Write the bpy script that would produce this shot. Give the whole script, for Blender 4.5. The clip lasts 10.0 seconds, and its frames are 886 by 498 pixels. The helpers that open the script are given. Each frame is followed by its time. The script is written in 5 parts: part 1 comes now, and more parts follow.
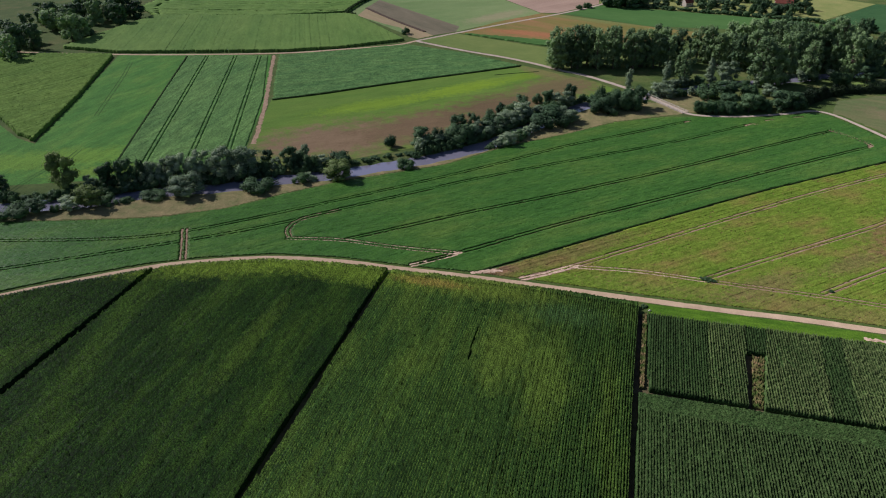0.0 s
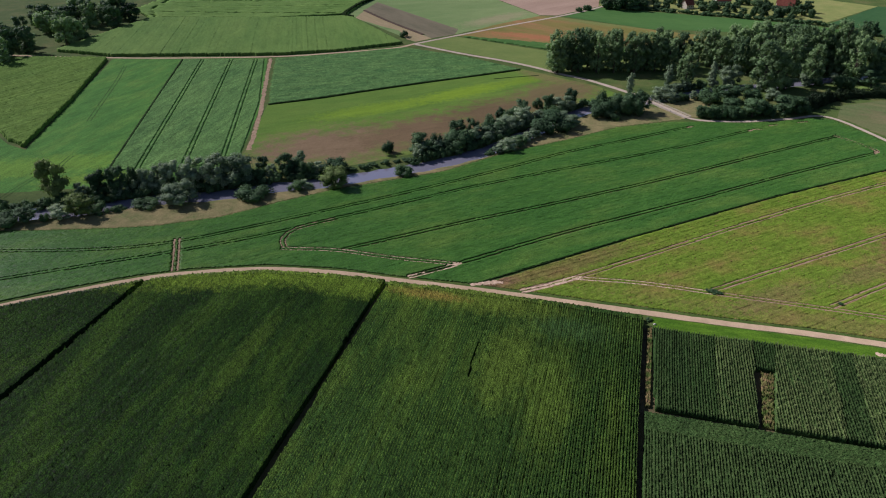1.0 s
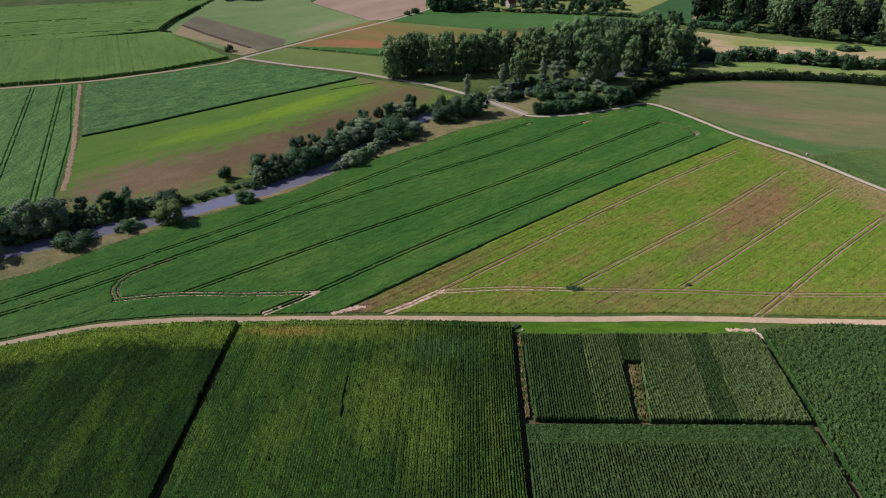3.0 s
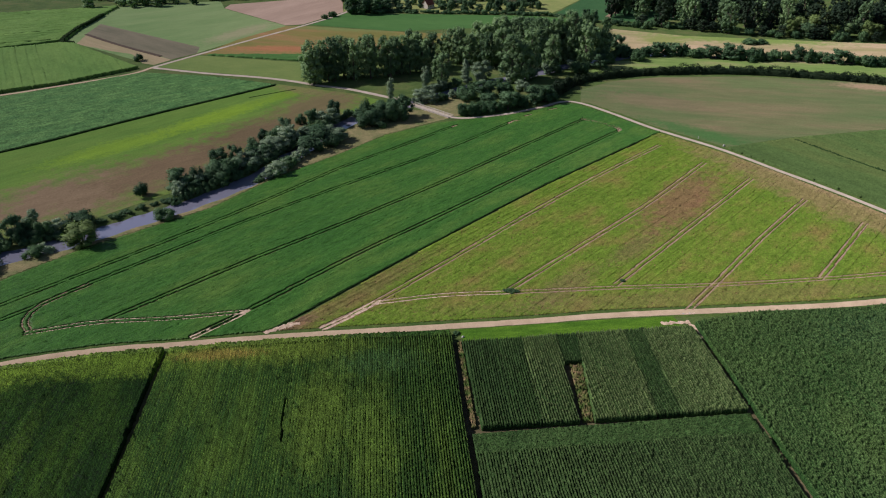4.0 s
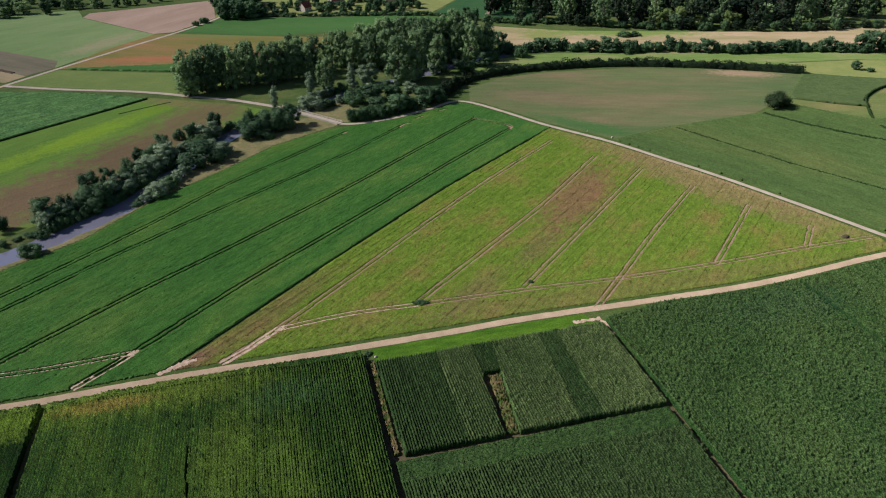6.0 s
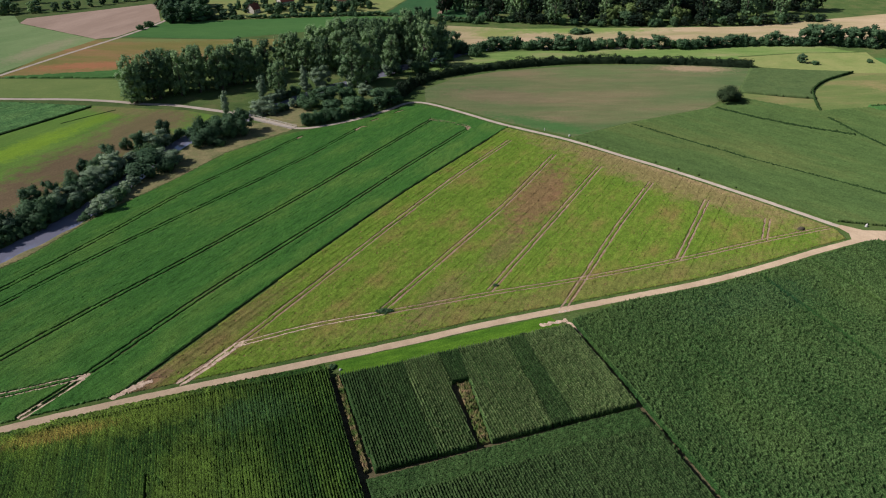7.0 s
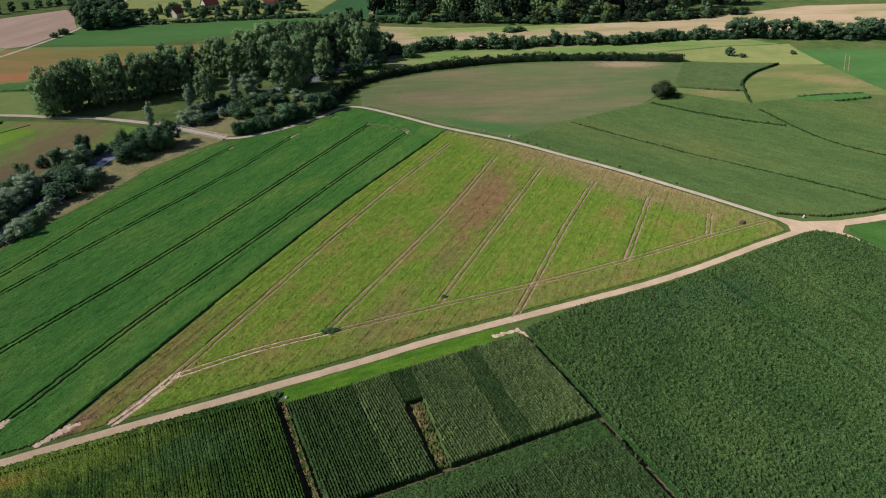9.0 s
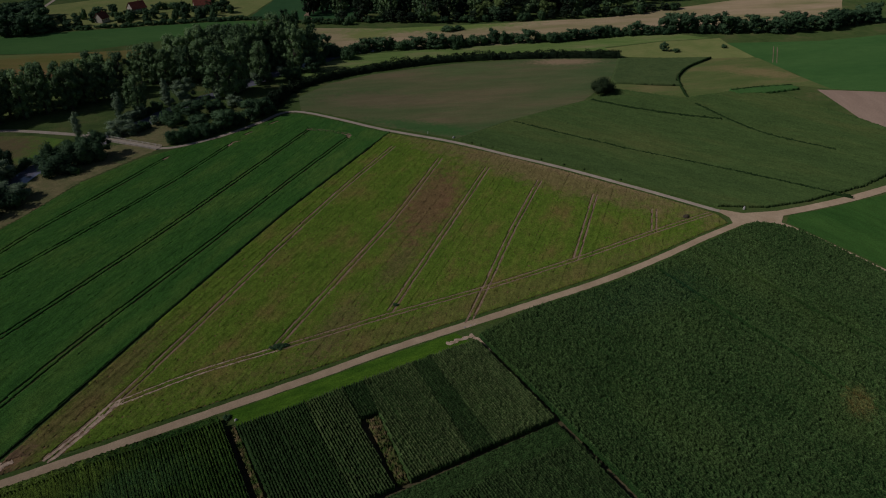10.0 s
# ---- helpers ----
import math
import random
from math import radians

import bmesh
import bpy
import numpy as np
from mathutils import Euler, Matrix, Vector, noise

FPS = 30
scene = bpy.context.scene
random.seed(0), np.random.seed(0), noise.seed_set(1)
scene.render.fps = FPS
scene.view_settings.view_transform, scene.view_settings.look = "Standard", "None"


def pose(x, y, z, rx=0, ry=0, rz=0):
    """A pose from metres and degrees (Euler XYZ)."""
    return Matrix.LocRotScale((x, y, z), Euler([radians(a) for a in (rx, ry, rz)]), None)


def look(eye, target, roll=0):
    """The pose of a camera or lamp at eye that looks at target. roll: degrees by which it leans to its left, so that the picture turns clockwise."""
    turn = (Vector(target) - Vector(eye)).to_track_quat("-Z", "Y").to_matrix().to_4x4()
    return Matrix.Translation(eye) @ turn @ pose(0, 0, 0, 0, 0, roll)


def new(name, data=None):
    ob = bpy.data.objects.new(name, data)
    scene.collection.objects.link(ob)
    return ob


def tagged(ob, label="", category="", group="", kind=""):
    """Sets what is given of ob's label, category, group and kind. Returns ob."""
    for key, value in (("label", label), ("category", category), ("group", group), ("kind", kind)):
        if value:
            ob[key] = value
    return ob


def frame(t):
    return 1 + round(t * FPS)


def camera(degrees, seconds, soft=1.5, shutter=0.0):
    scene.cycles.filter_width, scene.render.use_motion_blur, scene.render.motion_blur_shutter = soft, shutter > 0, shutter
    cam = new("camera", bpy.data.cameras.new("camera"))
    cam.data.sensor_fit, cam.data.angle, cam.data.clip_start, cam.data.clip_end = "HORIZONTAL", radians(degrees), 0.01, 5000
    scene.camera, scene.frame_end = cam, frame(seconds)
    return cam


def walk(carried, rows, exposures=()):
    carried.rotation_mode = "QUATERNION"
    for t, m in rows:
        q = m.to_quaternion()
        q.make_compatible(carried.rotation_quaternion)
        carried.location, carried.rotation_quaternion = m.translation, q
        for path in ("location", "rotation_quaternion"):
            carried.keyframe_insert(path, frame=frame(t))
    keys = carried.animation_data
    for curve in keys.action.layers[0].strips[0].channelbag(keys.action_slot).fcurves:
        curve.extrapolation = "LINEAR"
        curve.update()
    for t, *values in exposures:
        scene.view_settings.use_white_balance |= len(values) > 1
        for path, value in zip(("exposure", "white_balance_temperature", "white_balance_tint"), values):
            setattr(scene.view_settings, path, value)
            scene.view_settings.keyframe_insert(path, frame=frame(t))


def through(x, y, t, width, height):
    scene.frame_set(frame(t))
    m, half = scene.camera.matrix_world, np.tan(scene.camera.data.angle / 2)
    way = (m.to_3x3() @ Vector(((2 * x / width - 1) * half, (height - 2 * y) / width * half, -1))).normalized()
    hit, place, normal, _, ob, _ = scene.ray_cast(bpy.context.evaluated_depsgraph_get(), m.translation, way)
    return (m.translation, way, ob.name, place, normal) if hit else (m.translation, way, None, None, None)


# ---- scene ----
cam = camera(64.42, 10.0, soft=1.1)
PATH = [
    (0, (-0.70, 0.64, 134.76), (-0.63, 87.80, 85.74), 0.09),
    (0.5, (-0.84, 4.59, 134.69), (-0.74, 91.77, 85.70), 0.11),
    (1, (-0.82, 8.37, 134.64), (-0.55, 95.60, 85.73), 0.12),
    (1.5, (-0.60, 11.82, 134.69), (2.97, 99.03, 85.89), 0.15),
    (2, (-0.31, 15.15, 134.74), (8.72, 102.03, 86.05), 0.05),
    (2.5, (0.13, 18.33, 134.73), (14.96, 104.45, 86.13), -0.10),
    (4, (0.03, 26.86, 134.41), (30.13, 109.02, 86.00), -0.08),
    (4.5, (0.08, 29.60, 134.23), (33.72, 110.40, 85.86), -0.04),
    (5, (0.41, 32.30, 133.95), (37.50, 111.56, 85.56), -0.00),
    (5.5, (0.94, 35.01, 133.72), (41.31, 112.64, 85.30), 0.01),
    (7, (3.18, 42.84, 133.42), (51.58, 115.59, 84.79), -0.08),
    (7.5, (4.14, 45.04, 133.39), (54.02, 116.75, 84.71), -0.15),
    (8, (5.31, 47.00, 133.44), (56.33, 117.87, 84.71), -0.19),
    (8.5, (6.48, 49.15, 133.42), (59.11, 118.78, 84.61), -0.22),
    (9, (7.68, 51.49, 133.33), (62.66, 119.23, 84.45), -0.17),
    (9.5, (8.88, 53.88, 133.34), (66.86, 119.00, 84.37), -0.15),
    (10, (10.19, 56.11, 133.37), (70.85, 118.69, 84.33), -0.11),
]
walk(cam, [(t, look(eye, target, roll)) for t, eye, target, roll in PATH],
     exposures=[(0.0, 0.12, 5800, 26), (4.5, 0.1, 5800, 23), (7.0, 0.1, 5800, 20), (9.0, 0.1, 5800, 20), (9.3, -0.12, 5800, 20), (9.6, -0.76, 5800, 20), (9.8, -1.2, 5800, 20), (10.0, -1.64, 5800, 20)])

# ---- light: a clear sky and a low sun from ahead on the left ----
SUN_TO = Vector((-0.885, 0.465, 0.0)).normalized()
SUN_UP = radians(40)
world = bpy.data.worlds.new("sky")
scene.world = world
world.use_nodes = True
wn, wl = world.node_tree.nodes, world.node_tree.links
sky = wn.new("ShaderNodeTexSky")
sky.sky_type, sky.sun_disc = "NISHITA", False
sky.sun_elevation = SUN_UP
sky.dust_density = 1.2
sky.sun_rotation = math.atan2(SUN_TO.x, SUN_TO.y)
wl.new(sky.outputs["Color"], wn["Background"].inputs["Color"])
wn["Background"].inputs["Strength"].default_value = 0.05
sun_data = bpy.data.lights.new("sun", "SUN")
sun_data.energy, sun_data.angle, sun_data.color = 5.0, radians(0.5), (1.0, 0.93, 0.82)
sun = new("sun", sun_data)
sun_way = Vector((SUN_TO.x * math.cos(SUN_UP), SUN_TO.y * math.cos(SUN_UP), math.sin(SUN_UP)))
sun.matrix_world = look(sun_way * 300, (0, 0, 0))

K = 1.35          # metres to one step of the plan: outlines and lines below are drawn in steps


def metres(pts):
    """Places of the plan, in metres."""
    return np.array(pts, float) * K


# ---- materials ----


def nodes_of(name, roughness, specular=0.3):
    m = bpy.data.materials.new(name)
    m.use_nodes = True
    nt = m.node_tree
    bsdf = nt.nodes["Principled BSDF"]
    bsdf.inputs["Roughness"].default_value = roughness
    bsdf.inputs["Specular IOR Level"].default_value = specular
    bsdf.inputs["Diffuse Roughness"].default_value = 0.5
    return m, nt, bsdf


def coords(nt, angle=0.0, stretch=1.0):
    """World-sized coordinates, turned by angle and drawn out along it."""
    tc, mp = nt.nodes.new("ShaderNodeTexCoord"), nt.nodes.new("ShaderNodeMapping")
    mp.vector_type = "TEXTURE"
    mp.inputs["Rotation"].default_value = (0, 0, radians(angle))
    mp.inputs["Scale"].default_value = (stretch, 1, 1)
    nt.links.new(tc.outputs["Object"], mp.inputs["Vector"])
    return mp.outputs["Vector"]


def noise_at(nt, vec, size, detail=5.0, rough=0.6):
    n = nt.nodes.new("ShaderNodeTexNoise")
    n.inputs["Scale"].default_value = 1.0 / size
    n.inputs["Detail"].default_value = detail
    n.inputs["Roughness"].default_value = rough
    nt.links.new(vec, n.inputs["Vector"])
    return n.outputs["Fac"]


def ramp(nt, fac, stops):
    r = nt.nodes.new("ShaderNodeValToRGB")
    while len(r.color_ramp.elements) < len(stops):
        r.color_ramp.elements.new(0.5)
    for e, (at, c) in zip(r.color_ramp.elements, stops):
        e.position, e.color = at, (*c, 1)
    nt.links.new(fac, r.inputs["Fac"])
    return r.outputs["Color"]


def calc(nt, op, a, b=None, c=None):
    n = nt.nodes.new("ShaderNodeMath")
    n.operation = op
    for k, v in enumerate((a, b, c)):
        if v is None:
            continue
        if isinstance(v, (int, float)):
            n.inputs[k].default_value = v
        else:
            nt.links.new(v, n.inputs[k])
    return n.outputs[0]


def mixed(nt, fac, a, b, kind="MIX"):
    n = nt.nodes.new("ShaderNodeMix")
    n.data_type, n.blend_type = "RGBA", kind
    for k, v in ((0, fac), (6, a), (7, b)):
        if isinstance(v, (int, float)):
            n.inputs[k].default_value = v
        elif isinstance(v, tuple):
            n.inputs[k].default_value = (*v, 1)
        else:
            nt.links.new(v, n.inputs[k])
    return n.outputs[2]


def grain(nt, vec, size, low, high, spread=0.2):
    """A grey that scatters round 1, to multiply a colour with."""
    return ramp(nt, noise_at(nt, vec, size, 3.0, 0.7), [(0.5 - spread, (low,) * 3), (0.5 + spread, (high,) * 3)])


def add_bump(nt, bsdf, height, strength, depth):
    b = nt.nodes.new("ShaderNodeBump")
    b.inputs["Strength"].default_value = strength
    b.inputs["Distance"].default_value = depth
    nt.links.new(height, b.inputs["Height"])
    nt.links.new(b.outputs["Normal"], bsdf.inputs["Normal"])


def land(name, stops, size=25.0, fine=0.7, low=0.75, high=1.3, angle=0.0, stretch=1.0, roughness=0.9, depth=0.15, patch=None, tips=None, spread=0.2):
    """A field's or road's surface: wide patches, streaks along angle, grain. patch: (x, y, rx, ry, angle, colour,
    strength).
    tips: (from, to, colour), tassel colour and sunlit tops painted in by height."""
    m, nt, bsdf = nodes_of(name, roughness, 0.06)
    v, plain = coords(nt, angle, stretch), coords(nt)
    wide = noise_at(nt, v, size, 6.0, 0.62)
    col = ramp(nt, wide, stops)
    for x, y, rx, ry, turn, colour, strength in patch or ():
        mp = nt.nodes.new("ShaderNodeMapping")
        mp.vector_type = "TEXTURE"
        mp.inputs["Location"].default_value = (x * K, y * K, 0)
        mp.inputs["Rotation"].default_value = (0, 0, radians(turn))
        mp.inputs["Scale"].default_value = (rx * K, ry * K, 1000)
        nt.links.new(plain, mp.inputs["Vector"])
        ln = nt.nodes.new("ShaderNodeVectorMath")
        ln.operation = "LENGTH"
        nt.links.new(mp.outputs["Vector"], ln.inputs[0])
        blot = calc(nt, "MULTIPLY_ADD", noise_at(nt, plain, min(rx, ry) * 0.35, 6.0, 0.75), 2.4, calc(nt, "MULTIPLY", ln.outputs["Value"], -1.2))
        r = ramp(nt, blot, [(0.1, (0, 0, 0)), (0.75, (strength,) * 3)])
        col = mixed(nt, r, col, colour)
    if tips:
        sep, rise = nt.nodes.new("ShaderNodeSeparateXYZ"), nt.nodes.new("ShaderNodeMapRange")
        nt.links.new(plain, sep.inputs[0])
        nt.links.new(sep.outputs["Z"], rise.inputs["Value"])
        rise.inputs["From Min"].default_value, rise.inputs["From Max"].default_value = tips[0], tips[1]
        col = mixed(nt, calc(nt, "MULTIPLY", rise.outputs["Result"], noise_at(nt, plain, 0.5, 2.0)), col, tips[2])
    col = mixed(nt, 1.0, col, grain(nt, v, fine * 5, (low + 1) / 2, (high + 1) / 2), "MULTIPLY")
    col = mixed(nt, 1.0, col, grain(nt, plain, fine, low, high, spread), "MULTIPLY")
    nt.links.new(col, bsdf.inputs["Base Color"])
    add_bump(nt, bsdf, noise_at(nt, plain, fine, 4.0, 0.7), 0.6, depth)
    return m


def leafage(name, dark, light, roughness=0.55, through=0.25):
    """Leaves: each tree a shade of its own, each clump another."""
    m, nt, bsdf = nodes_of(name, roughness, 0.1)
    info, geo = nt.nodes.new("ShaderNodeObjectInfo"), nt.nodes.new("ShaderNodeNewGeometry")
    part_mix = calc(nt, "MULTIPLY_ADD", info.outputs["Random"], 0.65, calc(nt, "MULTIPLY", geo.outputs["Random Per Island"], 0.35))
    col = mixed(nt, part_mix, dark, light)
    col = mixed(nt, 1.0, col, grain(nt, coords(nt), 1.3, 0.7, 1.3), "MULTIPLY")
    nt.links.new(col, bsdf.inputs["Base Color"])
    tr = nt.nodes.new("ShaderNodeBsdfTranslucent")
    nt.links.new(mixed(nt, 1.0, col, (1.0, 1.25, 0.5), "MULTIPLY"), tr.inputs["Color"])
    ms = nt.nodes.new("ShaderNodeMixShader")
    ms.inputs["Fac"].default_value = through
    nt.links.new(bsdf.outputs[0], ms.inputs[1])
    nt.links.new(tr.outputs[0], ms.inputs[2])
    nt.links.new(ms.outputs[0], nt.nodes["Material Output"].inputs["Surface"])
    return m


ROWS = 74.8       # the corn's rows, degrees from x
TRAM = 27.1       # the tramlines of the two fields across the road
GRASS = land("meadow grass", [(0.3, (0.05, 0.085, 0.022)), (0.5, (0.075, 0.115, 0.03)), (0.7, (0.12, 0.13, 0.045))], 18, 0.8)
VERGE = land("verge grass", [(0.35, (0.045, 0.09, 0.018)), (0.65, (0.09, 0.13, 0.03))], 6, 0.5, 0.65, 1.35)
BRIGHT_GRASS = land("mown bright grass", [(0.3, (0.05, 0.13, 0.01)), (0.7, (0.095, 0.19, 0.014))], 5, 0.5, 0.65, 1.3, -14, 3)
DRY_GRASS = land("dry bank grass", [(0.3, (0.12, 0.145, 0.05)), (0.5, (0.19, 0.175, 0.075)), (0.7, (0.26, 0.215, 0.1))], 7, 0.6)
SOIL = land("bare soil", [(0.3, (0.22, 0.15, 0.095)), (0.7, (0.36, 0.26, 0.17))], 3, 0.35)
ROAD = land("packed dirt road", [(0.3, (0.4, 0.3, 0.185)), (0.7, (0.53, 0.41, 0.265))], 9, 0.4, 0.88, 1.1)
PALE_ROAD = land("pale gravel road", [(0.3, (0.37, 0.31, 0.225)), (0.7, (0.5, 0.43, 0.33))], 9, 0.4, 0.88, 1.1)
# Darker than SOIL: the shade of the corn gaps is put into the colour.
DITCH_SOIL = land("furrow soil darkened as shade", [(0.3, (0.07, 0.06, 0.03)), (0.7, (0.14, 0.12, 0.06))], 3, 0.4)
ROADSIDE = [(-58, 166, 42, 8, 6, (0.12, 0.19, 0.018), 0.62), (-25, 163, 28, 8, -12, (0.11, 0.18, 0.018), 0.62), (8, 156, 30, 8, -14, (0.11, 0.16, 0.02), 0.55), (-4, 158, 14, 3, -14, (0.19, 0.125, 0.032), 0.6),
            (30, 143, 14, 6, -14, (0.03, 0.07, 0.02), 0.7), (14, 130, 22, 9, 70, (0.1, 0.155, 0.02), 0.4), (-45, 132, 26, 4, 75, (0.07, 0.125, 0.014), 0.35), (22, 120, 24, 7, 74, (0.1, 0.16, 0.02), 0.35)]
# Dark base and paler tips put the rows' shade and sunlit tops into colour.
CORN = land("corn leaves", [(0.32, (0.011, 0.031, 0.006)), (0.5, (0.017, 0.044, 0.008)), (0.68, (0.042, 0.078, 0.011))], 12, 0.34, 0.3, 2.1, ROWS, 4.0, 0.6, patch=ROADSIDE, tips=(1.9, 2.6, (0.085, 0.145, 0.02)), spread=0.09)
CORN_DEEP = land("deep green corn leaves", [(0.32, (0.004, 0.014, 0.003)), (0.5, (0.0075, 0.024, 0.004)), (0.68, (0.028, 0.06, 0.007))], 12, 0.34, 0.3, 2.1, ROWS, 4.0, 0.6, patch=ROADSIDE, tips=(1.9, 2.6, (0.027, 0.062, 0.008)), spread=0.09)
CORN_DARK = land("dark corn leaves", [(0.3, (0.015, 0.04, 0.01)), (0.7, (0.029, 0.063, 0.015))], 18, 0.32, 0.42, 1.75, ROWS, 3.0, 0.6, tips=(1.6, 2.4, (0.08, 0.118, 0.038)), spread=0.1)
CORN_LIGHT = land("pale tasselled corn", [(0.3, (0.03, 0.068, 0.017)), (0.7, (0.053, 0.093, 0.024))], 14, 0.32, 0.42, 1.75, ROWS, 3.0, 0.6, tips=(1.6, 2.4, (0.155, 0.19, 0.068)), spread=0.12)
BEET = land("dense green crop", [(0.3, (0.034, 0.108, 0.017)), (0.5, (0.046, 0.126, 0.02)), (0.7, (0.078, 0.152, 0.025))], 16, 0.4, 0.6, 1.45, TRAM, 3.0, 0.5, spread=0.13)
PALE_SOIL = land("pale crumbly soil", [(0.3, (0.4, 0.29, 0.19)), (0.7, (0.62, 0.48, 0.34))], 1.5, 0.3, 0.75, 1.25)
OLIVE = land("thin yellowing crop", [(0.3, (0.092, 0.165, 0.016)), (0.5, (0.122, 0.19, 0.02)), (0.7, (0.185, 0.16, 0.04))], 13, 0.45, 0.55, 1.45, TRAM, 2.0, 0.8,
             patch=[(148, 192, 42, 12, 33, (0.2, 0.105, 0.06), 0.75), (195, 180, 86, 17, 99, (0.21, 0.165, 0.066), 0.85), (201, 178, 72, 6, 99, (0.29, 0.21, 0.1), 0.7), (34, 174, 40, 5, 29, (0.15, 0.105, 0.045), 0.6), (14, 166, 9, 4, 20, (0.16, 0.105, 0.055), 1.0), (120, 140, 100, 6, -15, (0.17, 0.135, 0.05), 0.5),
                    (85, 158, 20, 6, 27, (0.17, 0.12, 0.055), 0.55), (115, 170, 18, 5, 27, (0.17, 0.12, 0.055), 0.55)])
# Strips of this also paint in the shade along crop edges.
SHADE_WEEDS = land("dark weeds and edge shade", [(0.3, (0.014, 0.035, 0.01)), (0.7, (0.03, 0.06, 0.016))], 4, 0.4, 0.6, 1.4)
BARK = land("grey-brown bark", [(0.3, (0.08, 0.065, 0.05)), (0.7, (0.17, 0.14, 0.11))], 0.8, 0.15)
LEAF_BROAD = leafage("broad leaves", (0.018, 0.05, 0.024), (0.112, 0.195, 0.085), 0.7, 0.12)
LEAF_POPLAR = leafage("poplar leaves", (0.03, 0.074, 0.035), (0.27, 0.4, 0.165), 0.7, 0.15)
LEAF_WILLOW = leafage("grey willow leaves", (0.075, 0.13, 0.07), (0.34, 0.43, 0.26), 0.7, 0.15)
LEAF_DARK = leafage("dark brown-green leaves", (0.018, 0.036, 0.014), (0.048, 0.075, 0.028), 0.7, 0.08)
LEAF_HEDGE = leafage("dark hedge leaves", (0.011, 0.025, 0.011), (0.027, 0.047, 0.018), 0.7, 0.06)
LEAF_LIME = leafage("yellow-green leaves", (0.1, 0.155, 0.045), (0.21, 0.28, 0.09), 0.7, 0.2)
LEAF_PINE = leafage("deep blue-green leaves", (0.012, 0.027, 0.015), (0.034, 0.058, 0.028), 0.7, 0.08)
LEAF_BUSH = leafage("bush leaves", (0.024, 0.062, 0.028), (0.1, 0.18, 0.07), 0.7, 0.12)


def water_material():
    m, nt, bsdf = nodes_of("river water", 0.02, 0.9)
    # Sky reflection is partly put into the pale base colour; IOR raised too.
    bsdf.inputs["Base Color"].default_value = (0.21, 0.21, 0.26, 1)
    bsdf.inputs["IOR"].default_value = 2.0
    add_bump(nt, bsdf, noise_at(nt, coords(nt), 1.2, 3.0, 0.5), 0.06, 0.1)
    return m


WATER = water_material()

# ---- helpers for shapes ----


def mesh_of(name, verts, faces, material, smooth=False):
    me = bpy.data.meshes.new(name)
    me.from_pydata([tuple(v) for v in np.asarray(verts, float)], [], [tuple(f) for f in faces])
    if material:
        me.materials.append(material)
    if smooth:
        me.polygons.foreach_set("use_smooth", [True] * len(me.polygons))
    me.update()
    return me


def quads_mesh(name, verts, quads, material):
    """A mesh of quads only, from arrays."""
    me = bpy.data.meshes.new(name)
    verts, quads = np.asarray(verts, np.float32), np.asarray(quads, np.int32)
    me.vertices.add(len(verts))
    me.vertices.foreach_set("co", verts.ravel())
    me.loops.add(quads.size)
    me.loops.foreach_set("vertex_index", quads.ravel())
    me.polygons.add(len(quads))
    me.polygons.foreach_set("loop_start", np.arange(0, quads.size, 4, dtype=np.int32))
    me.materials.append(material)
    me.update(calc_edges=True)
    return me


def tris_mesh(name, verts, tris, material):
    """A mesh of triangles only, from arrays."""
    me = bpy.data.meshes.new(name)
    verts, tris = np.asarray(verts, np.float32), np.asarray(tris, np.int32)
    me.vertices.add(len(verts))
    me.vertices.foreach_set("co", verts.ravel())
    me.loops.add(tris.size)
    me.loops.foreach_set("vertex_index", tris.ravel())
    me.polygons.add(len(tris))
    me.polygons.foreach_set("loop_start", np.arange(0, tris.size, 3, dtype=np.int32))
    me.materials.append(material)
    me.update(calc_edges=True)
    return me


def part(name, me, parent, label=""):
    ob = new(name, me)
    ob.parent = parent
    return tagged(ob, label)


def bm_mesh(name, bm, material, smooth=False):
    me = bpy.data.meshes.new(name)
    bm.to_mesh(me)
    bm.free()
    me.materials.append(material)
    if smooth:
        me.polygons.foreach_set("use_smooth", [True] * len(me.polygons))
    return me


def curve_through(pts, step=2.0):
    """A smooth line through the points, in even steps."""
    p = np.array(pts, float)
    p = np.vstack([2 * p[0] - p[1], p, 2 * p[-1] - p[-2]])
    out = []
    for k in range(1, len(p) - 2):
        n = max(2, int(np.linalg.norm(p[k + 1] - p[k]) / step))
        for s in np.arange(n) / n:
            out.append(0.5 * (2 * p[k] + (p[k + 1] - p[k - 1]) * s + (2 * p[k - 1] - 5 * p[k] + 4 * p[k + 1] - p[k + 2]) * s**2
                              + (3 * p[k] - p[k - 1] - 3 * p[k + 1] + p[k + 2]) * s**3))
    out.append(p[-2])
    return np.array(out)


def sides(line):
    d = np.gradient(line, axis=0)
    d /= np.linalg.norm(d, axis=1)[:, None] + 1e-9
    return np.stack([-d[:, 1], d[:, 0]], 1)


